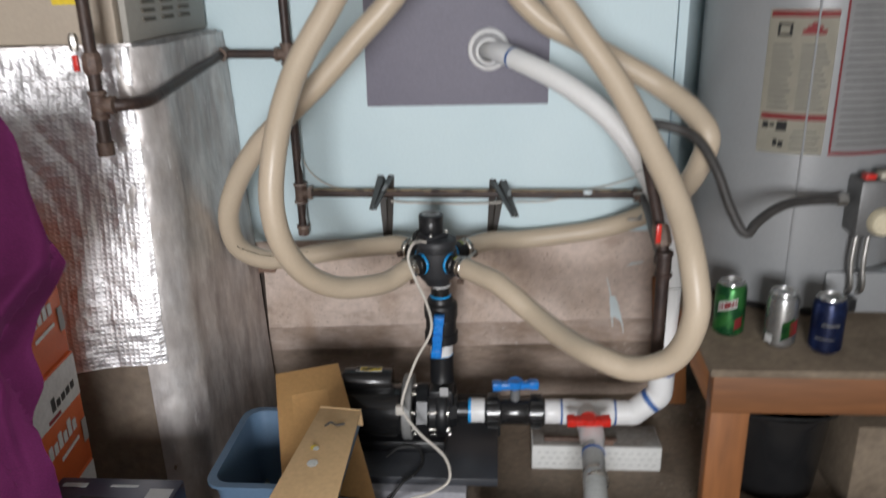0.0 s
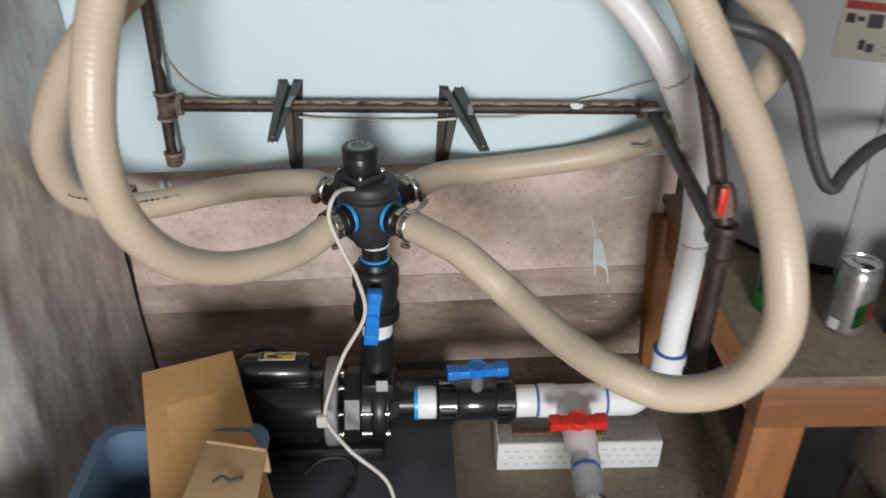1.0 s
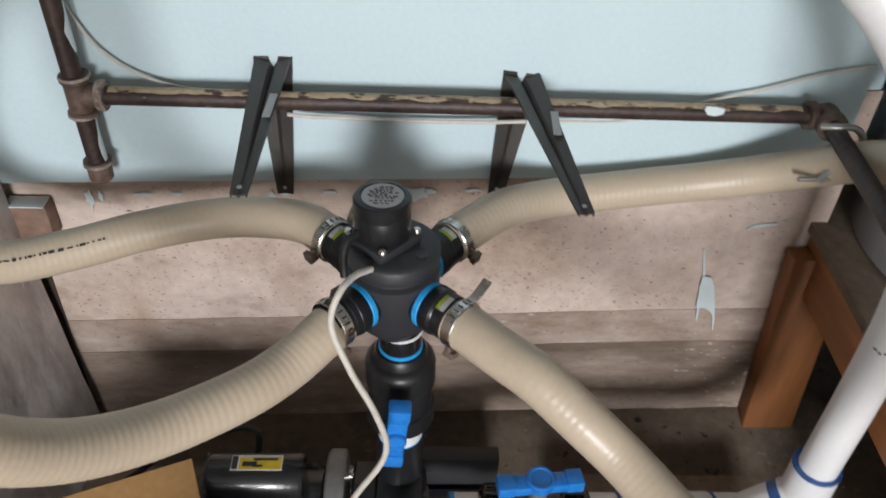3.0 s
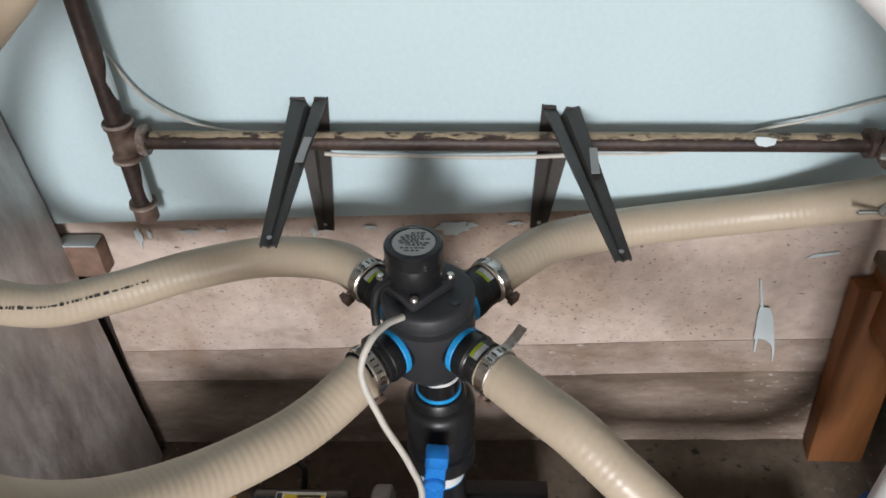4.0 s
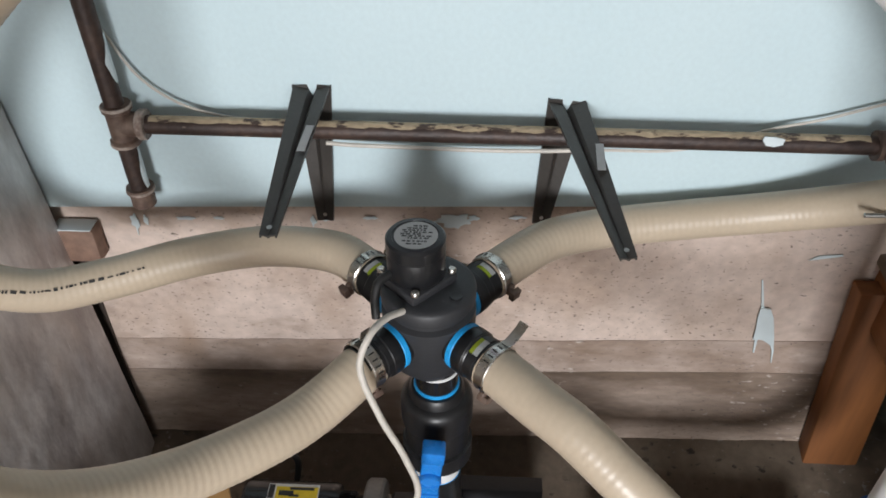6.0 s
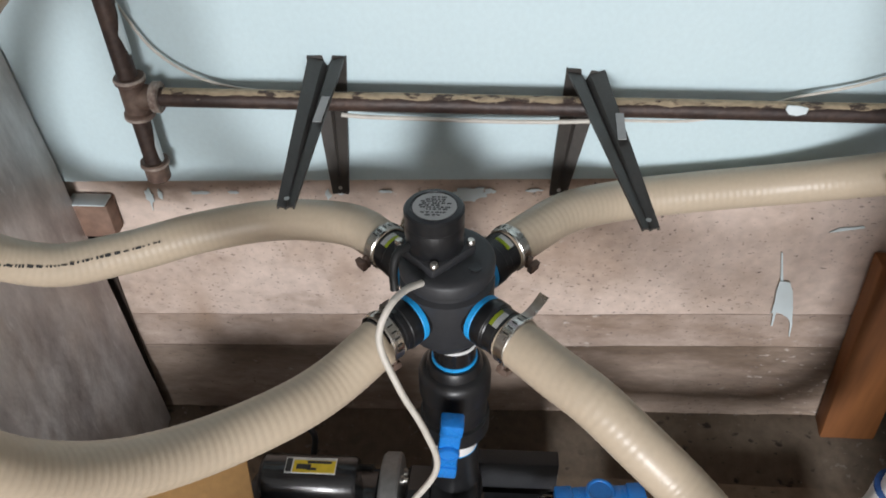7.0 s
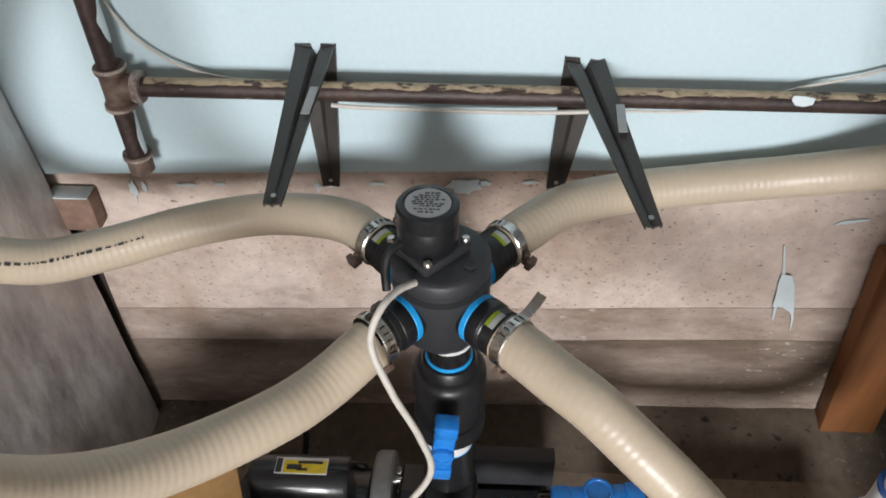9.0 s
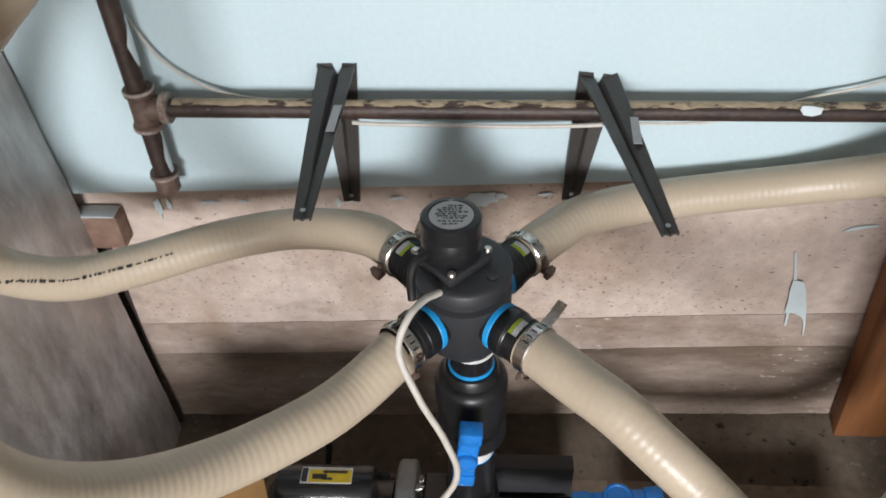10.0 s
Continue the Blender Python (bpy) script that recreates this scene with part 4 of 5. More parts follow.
# white slotted block under the run
blk = thing("slotted_block", (0.39, 1.97, 0), "white plastic slotted block with a dusty top", "block")
part("shell", bm_box(0.232, 0.547, 1.918, 2.02, 0.0, 0.066, 0.003), BLOCKWHITE, blk)
part("top_dust", bm_box(0.235, 0.544, 1.921, 2.017, 0.0655, 0.0685, 0.001), BLOCKTOP, blk, "grimy grey top")
for r in range(3):
    for k in range(16):
        x = 0.245 + k * 0.0186 + (0.009 if r % 2 else 0)
        part("slot", bm_box(x, x + 0.010, 1.9172, 1.9186, 0.016 + r * 0.016, 0.0185 + r * 0.016), SLOTGREY, blk)
solid("rust_bar", bm_box(0.262, 0.44, 1.935, 1.95, 0.0685, 0.078, 0.002), FITTING, "rusty bar lying on the white block", "bar")
solid("wood_wedge", bm_box(0.385, 0.43, 1.922, 1.936, 0.0686, 0.082, 0.002), SAWN, "small pale wooden wedge on the white block", "wedge")
solid("floor_plank", bm_box(0.10, 0.37, 1.44, 1.75, 0.0, 0.03, 0.003), WOODX, "orange pine plank lying on the floor", "plank")
solid("dark_mat", bm_box(0.40, 0.53, 1.45, 1.74, 0.0, 0.022, 0.004), DARKGREY, "dark slab lying on the floor", "slab")


# ---- iron pipes on the wall ----
PX, WY = -0.359, 2.17
gas = thing("iron_pipe", (PX, WY, 0.53), "old dark iron pipe with chipped paint, tees and couplings", "pipe")
part("riser", bm_cyl((PX, WY, 0.54), (PX - 0.018, WY, 2.25), 0.0112, 20), IRON, gas)
part("end_cap", bm_lathe((PX, WY, 0.528), (0, 0, 1), [(0, 0), (0, 0.012), (0.003, 0.0145), (0.02, 0.0145), (0.022, 0.0165), (0.028, 0.0165), (0.028, 0)], 20), FITTING, gas)


def pipe_tee(c, run, branch, parent, mat=None):
    c, r, b = Vector(c), Vector(run).normalized(), Vector(branch).normalized()
    bm = bm_lathe(c - r * 0.026, r, [(0, 0), (0, 0.0165), (0.007, 0.0172), (0.009, 0.0145), (0.043, 0.0145), (0.045, 0.0172), (0.052, 0.0165), (0.052, 0)], 22)
    bm_lathe(c, b, [(0, 0), (0, 0.0145), (0.021, 0.0145), (0.022, 0.0172), (0.03, 0.0165), (0.03, 0)], 22, bm)
    return part("pipe_tee", bm, mat or FITTING, parent, "rust-brown iron tee")


pipe_tee((PX, WY, 0.642), (0, 0, 1), (1, 0, 0), gas)
for z, r in ((0.6655, 0.0177), (0.6185, 0.0177), (0.5515, 0.0172)):
    part("paint_rim", bm_sleeve((PX, WY, z - 0.0022), (PX, WY, z + 0.0022), 0.0120, r, 24), RIM, gas, "pale worn paint on the fitting's rim")
part("paint_rim", bm_sleeve((PX + 0.021, WY, 0.642), (PX + 0.0305, WY, 0.642), 0.0110, 0.0178, 24), RIM, gas, "pale worn paint on the fitting's rim")
part("branch", bm_cyl((PX + 0.02, WY, 0.642), (0.497, WY, 0.636), 0.0108, 20), IRON, gas)
# old cream overspray along the pipe's upper side
bm = bmesh.new()
rows = []
for i in range(161):
    x = PX + 0.035 + i * 0.005
    zc = 0.642 - 0.006 * (x - PX) / 0.856
    lo = 48 + 20 * noise.noise(Vector((x * 40, 1, 0))) + 8 * noise.noise(Vector((x * 130, 5, 0)))
    rows.append([bm.verts.new((x, WY - 0.0112 * math.cos(t), zc + 0.0112 * math.sin(t))) for t in (radians(lo + (140 - lo) * k / 7) for k in range(8))])
for a, b in zip(rows[:-1], rows[1:]):
    for k in range(7):
        bm.faces.new((a[k], b[k], b[k + 1], a[k + 1]))
part("paint_crust", bm, IRONCHIP, gas, "flaking cream paint on the pipe's top")
bm = bm_slab([(0.362, WY - 0.0125, 0.6405), (0.371, WY - 0.0128, 0.6390), (0.380, WY - 0.0125, 0.6415), (0.382, WY - 0.0100, 0.6470), (0.372, WY - 0.0088, 0.6488), (0.360, WY - 0.0085, 0.6492), (0.358, WY - 0.0105, 0.6455)], 0.0015)
part("paint_patch", bm, PAINTCHIP, gas, "bare white paint patch")
bm = bm_lathe((0.485, WY, 0.636), (1, 0, 0), [(0, 0), (0, 0.0172), (0.008, 0.0172), (0.01, 0.0145), (0.03, 0.0145), (0.036, 0.010), (0.038, 0)], 22)
bm_lathe((0.509, WY + 0.006, 0.636), (-0.1, -1, 0), [(0, 0), (0, 0.0145), (0.024, 0.0145), (0.026, 0.0172), (0.036, 0.0172), (0.036, 0)], 22, bm)
part("elbow", bm, FITTING, gas, "rust-brown iron elbow")
ARM0, ARM1 = Vector((0.506, 2.145, 0.636)), Vector((0.462, 1.685, 0.637))
part("arm", bm_cyl(ARM0, ARM1, 0.0108, 20), IRON, gas)
pipe_tee((0.461, 1.668, 0.637), (0, 0, 1), (0.1, 1, 0), gas, IRON)
part("drip_leg", bm_cyl((0.461, 1.668, 0.42), (0.461, 1.668, 0.615), 0.0125, 18), IRON, gas)
part("drip_cap", bm_cyl((0.461, 1.668, 0.405), (0.461, 1.668, 0.435), 0.016, 18), IRON, gas)
part("upper_stub", bm_cyl((0.460, 1.670, 0.66), (0.423, 1.768, 0.872), 0.0112, 18), IRON, gas)
part("gas_cock", bm_lathe((0.459, 1.674, 0.670), (-0.17, 0.42, 1), [(0, 0), (0, 0.015), (0.01, 0.018), (0.03, 0.018), (0.042, 0.015), (0.042, 0)], 8), FITTING, gas)
part("red_lever", bm_box(0.439, 0.449, 1.650, 1.657, 0.684, 0.720, 0.002), RED, gas, "red valve lever")
# upper branch to the furnace
pipe_tee((PX - 0.005, WY, 0.99), (0, 0, 1), (-1, 0, 0), gas)
part("furnace_branch", bm_cyl((PX - 0.02, WY, 0.99), (-0.515, WY, 0.992), 0.0108, 18), IRON, gas)
part("branch_elbow", bm_lathe((-0.527, WY + 0.016, 0.992), (0.02, -1, -0.02), [(0, 0), (0, 0.0172), (0.034, 0.0172), (0.034, 0)], 18), FITTING, gas, "whitish sealant-smeared elbow")
part("furnace_arm", bm_cyl((-0.527, WY, 0.992), (-0.512, 1.735, 0.955), 0.0115, 18), IRON, gas)
part("furnace_arm", bm_tube([(-0.512, 1.735, 0.955), (-0.515, 1.69, 0.951), (-0.54, 1.655, 0.95), (-0.575, 1.645, 0.952)], 0.012, 0.006, 18), IRON, gas)

drop = thing("gas_drop", (-0.578, 1.64, 0.87), "rusty gas drop pipe with tee, union and red shut-off", "pipe")
DX, DY = -0.582, 1.64
pipe_tee((DX, DY, 0.952), (0, 0, 1), (1, 0, 0), drop)
part("drip_leg", bm_cyl((DX, DY, 0.872), (DX, DY, 0.93), 0.0125, 18), IRON, drop)
part("drip_cap", bm_cyl((DX, DY, 0.858), (DX, DY, 0.884), 0.0155, 18), FITTING, drop)
part("upper_pipe", bm_cyl((DX, DY, 0.975), (DX, DY, 1.4), 0.0115, 18), IRON, drop)
part("shut_off", bm_lathe((DX, DY, 1.008), (0, 0, 1), [(0, 0), (0, 0.015), (0.008, 0.018), (0.03, 0.018), (0.038, 0.014), (0.038, 0)], 8), FITTING, drop)
part("red_lever", bm_box(DX - 0.026, DX - 0.016, DY - 0.02, DY - 0.012, 1.014, 1.043, 0.002), RED, drop, "red valve lever")
part("union", bm_lathe((DX - 0.02, DY - 0.015, 1.05), (0, 0, 1), [(0, 0), (0, 0.007), (0.01, 0.009), (0.022, 0.009), (0.03, 0.006), (0.03, 0)], 8), STEEL, drop)

# flexible connector to the water heater
flexi = thing("gas_connector", (0.423, 1.768, 0.87), "dark flexible gas connector hanging with a sharp bend", "pipe")
part("tube", bm_tube([(0.423, 1.768, 0.870), (0.43, 1.768, 0.884), (0.484, 1.75, 0.880), (0.531, 1.765, 0.853), (0.572, 1.775, 0.794), (0.606, 1.77, 0.715), (0.631, 1.762, 0.672), (0.642, 1.762, 0.668), (0.658, 1.775, 0.682), (0.70, 1.805, 0.702), (0.741, 1.83, 0.710), (0.808, 1.86, 0.708), (0.858, 1.875, 0.705)], 0.0098, 0.0025, 16, rib=0.0005, pitch=0.006), FLEX, flexi)
part("flare_nut", bm_lathe((0.85, 1.873, 0.705), (1, 0.15, 0), [(0, 0), (0, 0.013), (0.02, 0.015), (0.02, 0)], 6), ZINC, flexi)

# metal hook over the iron arm
hook = thing("pipe_hook", (0.50, 2.11, 0.636), "bent zinc pipe hook hung on the iron arm", "hook")
part("hook_band", bm_tube([(0.475, 2.115, 0.652), (0.49, 2.108, 0.656), (0.51, 2.108, 0.655), (0.522, 2.108, 0.645), (0.522, 2.106, 0.628), (0.508, 2.103, 0.615), (0.494, 2.10, 0.602), (0.485, 2.095, 0.592)], 0.004, 0.003, 12), ZINC, hook)
part("hook_pin", bm_cyl((0.462, 2.10, 0.592), (0.50, 2.098, 0.594), 0.0028, 10), ZINC, hook)


# ---- shelf brackets without a shelf ----
def shelf_bracket(x, splay, leg_lean, z, fall, leg):
    b = thing("shelf_bracket", (x, 2.197, z), "charcoal pressed-steel shelf bracket holding no shelf", "bracket", "shelf brackets on the wall")

    def limb(a, side, nrm, length, w0, w1, nm):
        """A tapering pressed limb: two wings folded about a sunken centre line, with a turned-down rim."""
        a, s, n = Vector(a).normalized(), Vector(side).normalized(), Vector(nrm).normalized()
        o = Vector((x, 2.197, z))
        bm = bmesh.new()
        rows = []
        for k in range(9):
            t = k / 8
            w = w0 + (w1 - w0) * t
            c = o + a * (length * t)
            dip = 0.010 * (1 - t) + 0.0025
            rows.append([bm.verts.new(p) for p in (c - s * w - n * 0.004, c - s * w, c - s * w * 0.22 - n * dip * 0.4, c - n * dip, c + s * w * 0.22 - n * dip * 0.4, c + s * w, c + s * w - n * 0.004)])
        for p, q in zip(rows[:-1], rows[1:]):
            for k in range(6):
                bm.faces.new((p[k], p[k + 1], q[k + 1], q[k]))
        bmesh.ops.recalc_face_normals(bm, faces=bm.faces[:])
        bmesh.ops.solidify(bm, geom=bm.faces[:], thickness=0.0016)
        limb_ob = part(nm, bm, BRACKET, b)
        e = o + a * length
        part("screw_hole", bm_lathe(e - a * 0.009 + n * 0.0008, n, [(0, 0), (0, 0.0026), (0.0004, 0.0026), (0.0004, 0)], 12), ZINC, limb_ob)
        return limb_ob

    arm = limb((splay, -1, -fall), (1, splay, 0), (0, -fall, 1), 0.248, 0.0205, 0.0078, "arm")
    limb((leg_lean, -0.05, -1), (1, 0, leg_lean), (0, -1, 0.05), leg, 0.0205, 0.0085, "wall_leg")
    c = Vector((x, 2.197, z)) + Vector((splay, -1, -fall)).normalized() * 0.105
    part("sticker", bm_slab([c + Vector((0.005, -0.02, 0.001)), c + Vector((0.0135, -0.02, 0.001)), c + Vector((0.0155, 0.025, 0.0035)), c + Vector((0.007, 0.025, 0.0035))], 0.0006), PAPER2, arm, "grey price sticker")
    return b


shelf_bracket(-0.141, 0.01, 0.0, 0.681, 0.07, 0.183)
shelf_bracket(0.147, 0.16, -0.115, 0.668, 0.09, 0.168)

wire = thing("signal_wire", (-0.36, 2.17, 0.95), "thin off-white wire strung across the wall pipe", "cable")
part("wire_run", bm_tube([(-0.392, 2.19, 0.93), (-0.38, 2.19, 0.80), (-0.358, 2.192, 0.738), (-0.334, 2.192, 0.690), (-0.296, 2.19, 0.660), (-0.25, 2.186, 0.647), (-0.2, 2.18, 0.645)], 0.0017, 0.006, 8), CREAMWIRE, wire)
part("wire_run", bm_tube([(-0.128, 2.180, 0.617), (-0.105, 2.184, 0.6125), (-0.05, 2.186, 0.610), (0.05, 2.186, 0.608), (0.12, 2.184, 0.610), (0.155, 2.182, 0.613)], 0.0026, 0.006, 8), CREAMWIRE, wire)
part("wire_run", bm_tube([(0.19, 2.186, 0.612), (0.27, 2.184, 0.615), (0.33, 2.18, 0.632), (0.37, 2.185, 0.644), (0.43, 2.19, 0.656), (0.5, 2.192, 0.678), (0.56, 2.192, 0.69)], 0.0017, 0.006, 8), CREAMWIRE, wire)
# runs of wall paint down the pipe's side
for z0, z1, wide in ((0.548, 0.617, 34), (0.695, 0.752, 40)):
    bm = bmesh.new()
    rows = []
    for i in range(15):
        t = i / 14
        z = z0 + (z1 - z0) * t
        lo = -8 - wide * math.sin(math.pi * min(1.0, t * 1.15 + 0.05)) * (0.75 + 0.35 * noise.noise(Vector((z * 70, 3, wide))))
        rows.append([bm.verts.new((PX - 0.0105 * (z - 0.54) + 0.0121 * math.cos(radians(a)), WY + 0.0121 * math.sin(radians(a)), z)) for a in (lo + (18 - lo) * k / 5 for k in range(6))])
    for p, q in zip(rows[:-1], rows[1:]):
        for k in range(5):
            bm.faces.new((p[k], p[k + 1], q[k + 1], q[k]))
    part("paint_run", bm, PAINTCHIP, gas, "pale paint run on the pipe")
lead = thing("valve_cable", (VX, 1.93, 0.59), "off-white power cable hanging from the valve motor", "cable")
part("cable_run", bm_tube([(-0.018, 1.934, 0.589), (-0.032, 1.915, 0.597), (-0.044, 1.893, 0.597), (-0.053, 1.88, 0.571), (-0.036, 1.862, 0.526), (-0.012, 1.852, 0.473), (-0.003, 1.855, 0.408), (-0.042, 1.848, 0.327), (-0.073, 1.83, 0.235), (-0.072, 1.825, 0.215), (-0.035, 1.8, 0.175), (0.03, 1.775, 0.12), (0.038, 1.745, 0.085), (0.0, 1.73, 0.062), (-0.06, 1.72, 0.045), (-0.15, 1.66, 0.01), (-0.3, 1.55, 0.006)], 0.0034, 0.005, 10), CREAMWIRE, lead)
part("inline_plug", bm_box(-0.088, -0.07, 1.818, 1.832, 0.205, 0.228, 0.003), CREAMWIRE, lead, "small white in-line plug")
mot = thing("motor_lead", (VX, 1.96, 0.61), "short black motor lead on the valve", "cable")
part("lead_run", bm_tube([(CX - 0.024, 1.966, 0.607), (CX - 0.034, 1.955, 0.605), (CX - 0.037, 1.945, 0.592), (CX - 0.036, 1.938, 0.575)], 0.0042, 0.004, 10), RUBBER, mot)
cord = thing("pump_cord", (-0.2, 2.0, 0.17), "black rubber pump power cord", "cable")
part("cord_run", bm_tube([(-0.192, 1.985, 0.21), (-0.19, 2.015, 0.16), (-0.186, 2.03, 0.175), (-0.186, 2.042, 0.198), (-0.2, 2.05, 0.2), (-0.25, 2.055, 0.182), (-0.303, 2.06, 0.155), (-0.37, 2.07, 0.08), (-0.44, 2.08, 0.006)], 0.0045, 0.006, 10), RUBBER, cord)
cord2 = thing("extension_cord", (0.0, 1.8, 0.07), "thin black cord looping over the base board", "cable")
part("cord_run", bm_tube([(-0.12, 1.85, 0.072), (-0.09, 1.87, 0.085), (-0.045, 1.868, 0.085), (-0.03, 1.84, 0.070), (-0.045, 1.80, 0.064), (-0.07, 1.765, 0.062), (-0.1, 1.74, 0.03), (-0.13, 1.70, 0.006)], 0.0035, 0.005, 10), RUBBER, cord2)

# ---- stand of the water heater ----
st = thing("heater_stand", (0.58, 1.7, 0), "orange pine stand with a dusty plywood top", "stand")


def settled(bm):
    """The stand's top has sagged towards the room."""
    for v in bm.verts:
        if v.co.z > 0.2:
            v.co.z += 0.075 * (v.co.y - 1.7)
    return bm


part("top", settled(bm_box(0.577, 1.62, 1.69, 2.44, 0.385, 0.402, 0.002)), SHELFTOP, st, "dusty grey-brown plywood top")
part("front_rail", bm_box(0.585, 1.62, 1.697, 1.735, 0.298, 0.384, 0.003), WOODX, st)
part("side_rail", settled(bm_box(0.585, 0.622, 1.737, 2.42, 0.298, 0.384, 0.003)), WOODY, st)
for x, y in ((0.587, 1.70), (1.5, 1.70)):
    part("leg", bm_box(x, x + 0.08, y, y + 0.038, 0, 0.297, 0.003), WOOD, st)
bm = bm_box(0.583, 0.668, 2.186, 2.217, 0, 0.400, 0.003)
for v in bm.verts:
    v.co.x -= 0.075 * v.co.z
part("leg", bm, WOOD, st)
part("ledger", settled(bm_box(0.63, 1.6, 2.39, 2.43, 0.298, 0.384, 0.003)), WOODX, st)
part("lower_rail", bm_box(0.59, 1.6, 1.705, 1.735, 0.0, 0.045, 0.003), DARKWOOD_GAP, st, "dark bottom rail")
bucket = thing("black_bucket", (0.80, 1.9, 0), "glossy black bucket under the heater stand", "bucket")
part("bail", bm_tube([(0.683, 1.9, 0.2), (0.70, 1.82, 0.225), (0.76, 1.775, 0.24), (0.84, 1.775, 0.24), (0.90, 1.82, 0.225), (0.917, 1.9, 0.2)], 0.0025, 0.006, 8), RUBBER, bucket, "black bail handle")
part("bucket_wall", bm_lathe((0.80, 1.9, 0), (0, 0, 1), [(0, 0), (0, 0.095), (0.2, 0.112), (0.215, 0.118), (0.225, 0.118), (0.225, 0.108), (0.2, 0.104), (0.01, 0.09), (0.01, 0)], 36), GLOSS, bucket)
solid("dusty_carton", bm_box(0.93, 1.35, 1.78, 2.1, 0, 0.22, 0.004), SHELFTOP, "dusty brown carton under the heater stand", "carton")

# ---- water heater ----
HX, HY, HR = 0.857, 2.150, 0.235
heat = thing("water_heater", (HX, HY, 0.40), "tall grey-white enamelled gas water heater with faded labels", "heater")
part("jacket", bm_lathe((HX, HY, 0.440), (0, 0, 1), [(0, 0), (0, HR - 0.004), (0.004, HR), (1.385, HR), (1.405, HR - 0.02), (1.415, 0)], 72), HEATER, heat)
part("base_ring", bm_lathe((HX, HY, 0.402), (0, 0, 1), [(0, 0), (0, HR - 0.012), (0.038, HR - 0.012), (0.038, 0)], 60), BLACK, heat, "dark base ring")
part("seam", bm_box(HX - 0.072, HX - 0.068, HY - HR * 0.955 - 0.003, HY - HR * 0.955 + 0.004, 0.43, 1.8), HEATER, heat)


def curved_label(a0, a1, z0, z1, mat, lift=0.0012, label="", name="label"):
    bm = bmesh.new()
    k = max(2, int(abs(a1 - a0) / 3))
    v = []
    for i in range(k + 1):
        a = radians(a0 + (a1 - a0) * i / k)
        p = (HX + (HR + lift) * math.cos(a), HY + (HR + lift) * math.sin(a))
        v.append((bm.verts.new((*p, z0)), bm.verts.new((*p, z1))))
    for p, q in zip(v[:-1], v[1:]):
        bm.faces.new((p[0], q[0], q[1], p[1]))
    bmesh.ops.solidify(bm, geom=bm.faces[:], thickness=-0.0006)
    return part(name, bm, mat, heat, label)


curved_label(230, 262, 0.79, 1.085, PAPER, label="yellowed safety label with a red band")
curved_label(231, 262, 1.07, 1.082, REDINK, 0.0022, name="print_bar")
curved_label(231, 262, 0.862, 0.874, REDINK, 0.0022, name="print_bar")
for i in range(12):
    z = 0.885 + i * 0.0115
    curved_label(233, 243.5 - (i % 3), z, z + 0.004, GREYINK, 0.0020, name="print_bar")
    curved_label(246.5, 260 - (i * 5 % 4), z, z + 0.004, GREYINK, 0.0020, name="print_bar")
for a0, a1, z0, z1, m in ((232, 235, 0.842, 0.856, INK), (235.5, 238, 0.846, 0.853, INK), (239, 244, 0.838, 0.858, INK), (238, 240, 0.805, 0.82, INK), (240.5, 243, 0.803, 0.816, INK), (246, 260, 0.80, 0.803, GREYINK), (246, 259, 0.812, 0.815, GREYINK), (246, 260, 0.824, 0.827, GREYINK), (247, 258, 0.836, 0.839, GREYINK),
                          (234.5, 241.5, 1.032, 1.058, INK), (235.8, 240.2, 1.037, 1.053, PAPER), (246, 257, 1.036, 1.046, REDINK), (248, 255, 1.046, 1.053, REDINK), (250, 253, 1.053, 1.06, REDINK)):
    curved_label(a0, a1, z0, z1, m, 0.0026 if m is PAPER else 0.0021, name="print_bar")
curved_label(265, 308, 0.79, 1.25, REDINK, 0.0012, "grey instruction label edged in red")
curved_label(266, 307, 0.797, 1.243, PAPER2, 0.0020)
for i in range(20):
    z = 0.812 + i * 0.0145
    curved_label(268, 304 - (i * 7 % 9), z, z + 0.004, GREYINK, 0.0028, name="print_bar")
gv = part("gas_control", bm_box((HX + 0.03) + 0.0, (HX + 0.03) + 0.10, HY - HR - 0.065, HY - HR + 0.005, 0.63, 0.75, 0.006), material("grey_cast_control", (0.13, 0.13, 0.13), 0.5, 0.4, scale=20), heat, "dark grey gas control block")
part("knob", bm_lathe(((HX + 0.03) + 0.05, HY - HR - 0.064, 0.665), (0, -1, 0), [(0, 0), (0, 0.03), (0.014, 0.028), (0.02, 0.024), (0.02, 0)], 28), material("cream_knob", (0.56, 0.50, 0.36), 0.45), gv, "cream control knob")
part("red_button", bm_box((HX + 0.03) + 0.012, (HX + 0.03) + 0.034, HY - HR - 0.05, HY - HR - 0.025, 0.75, 0.76, 0.002), RED, gv, "red button")
part("cream_button", bm_box((HX + 0.03) + 0.042, (HX + 0.03) + 0.08, HY - HR - 0.05, HY - HR - 0.02, 0.75, 0.765, 0.003), PAPER, gv)
for dx in (0.02, 0.045):
    part("burner_tube", bm_tube([((HX + 0.03) + dx, HY - HR - 0.03, 0.64), ((HX + 0.03) + dx - 0.004, HY - HR - 0.035, 0.56), ((HX + 0.03) + dx + 0.004, HY - HR - 0.03, 0.5), ((HX + 0.03) + dx + 0.006, HY - HR + 0.02, 0.47)], 0.0055, 0.006, 12), ZINC, heat)
part("burner_door", bm_box((HX + 0.03) - 0.02, (HX + 0.03) + 0.14, HY - HR - 0.008, HY - HR + 0.05, 0.435, 0.53, 0.004), HEATER, heat)
part("draught_cap", bm_box((HX + 0.03) + 0.005, (HX + 0.03) + 0.04, HY - HR - 0.04, HY - HR - 0.01, 0.45, 0.48, 0.003), BLACK, heat)


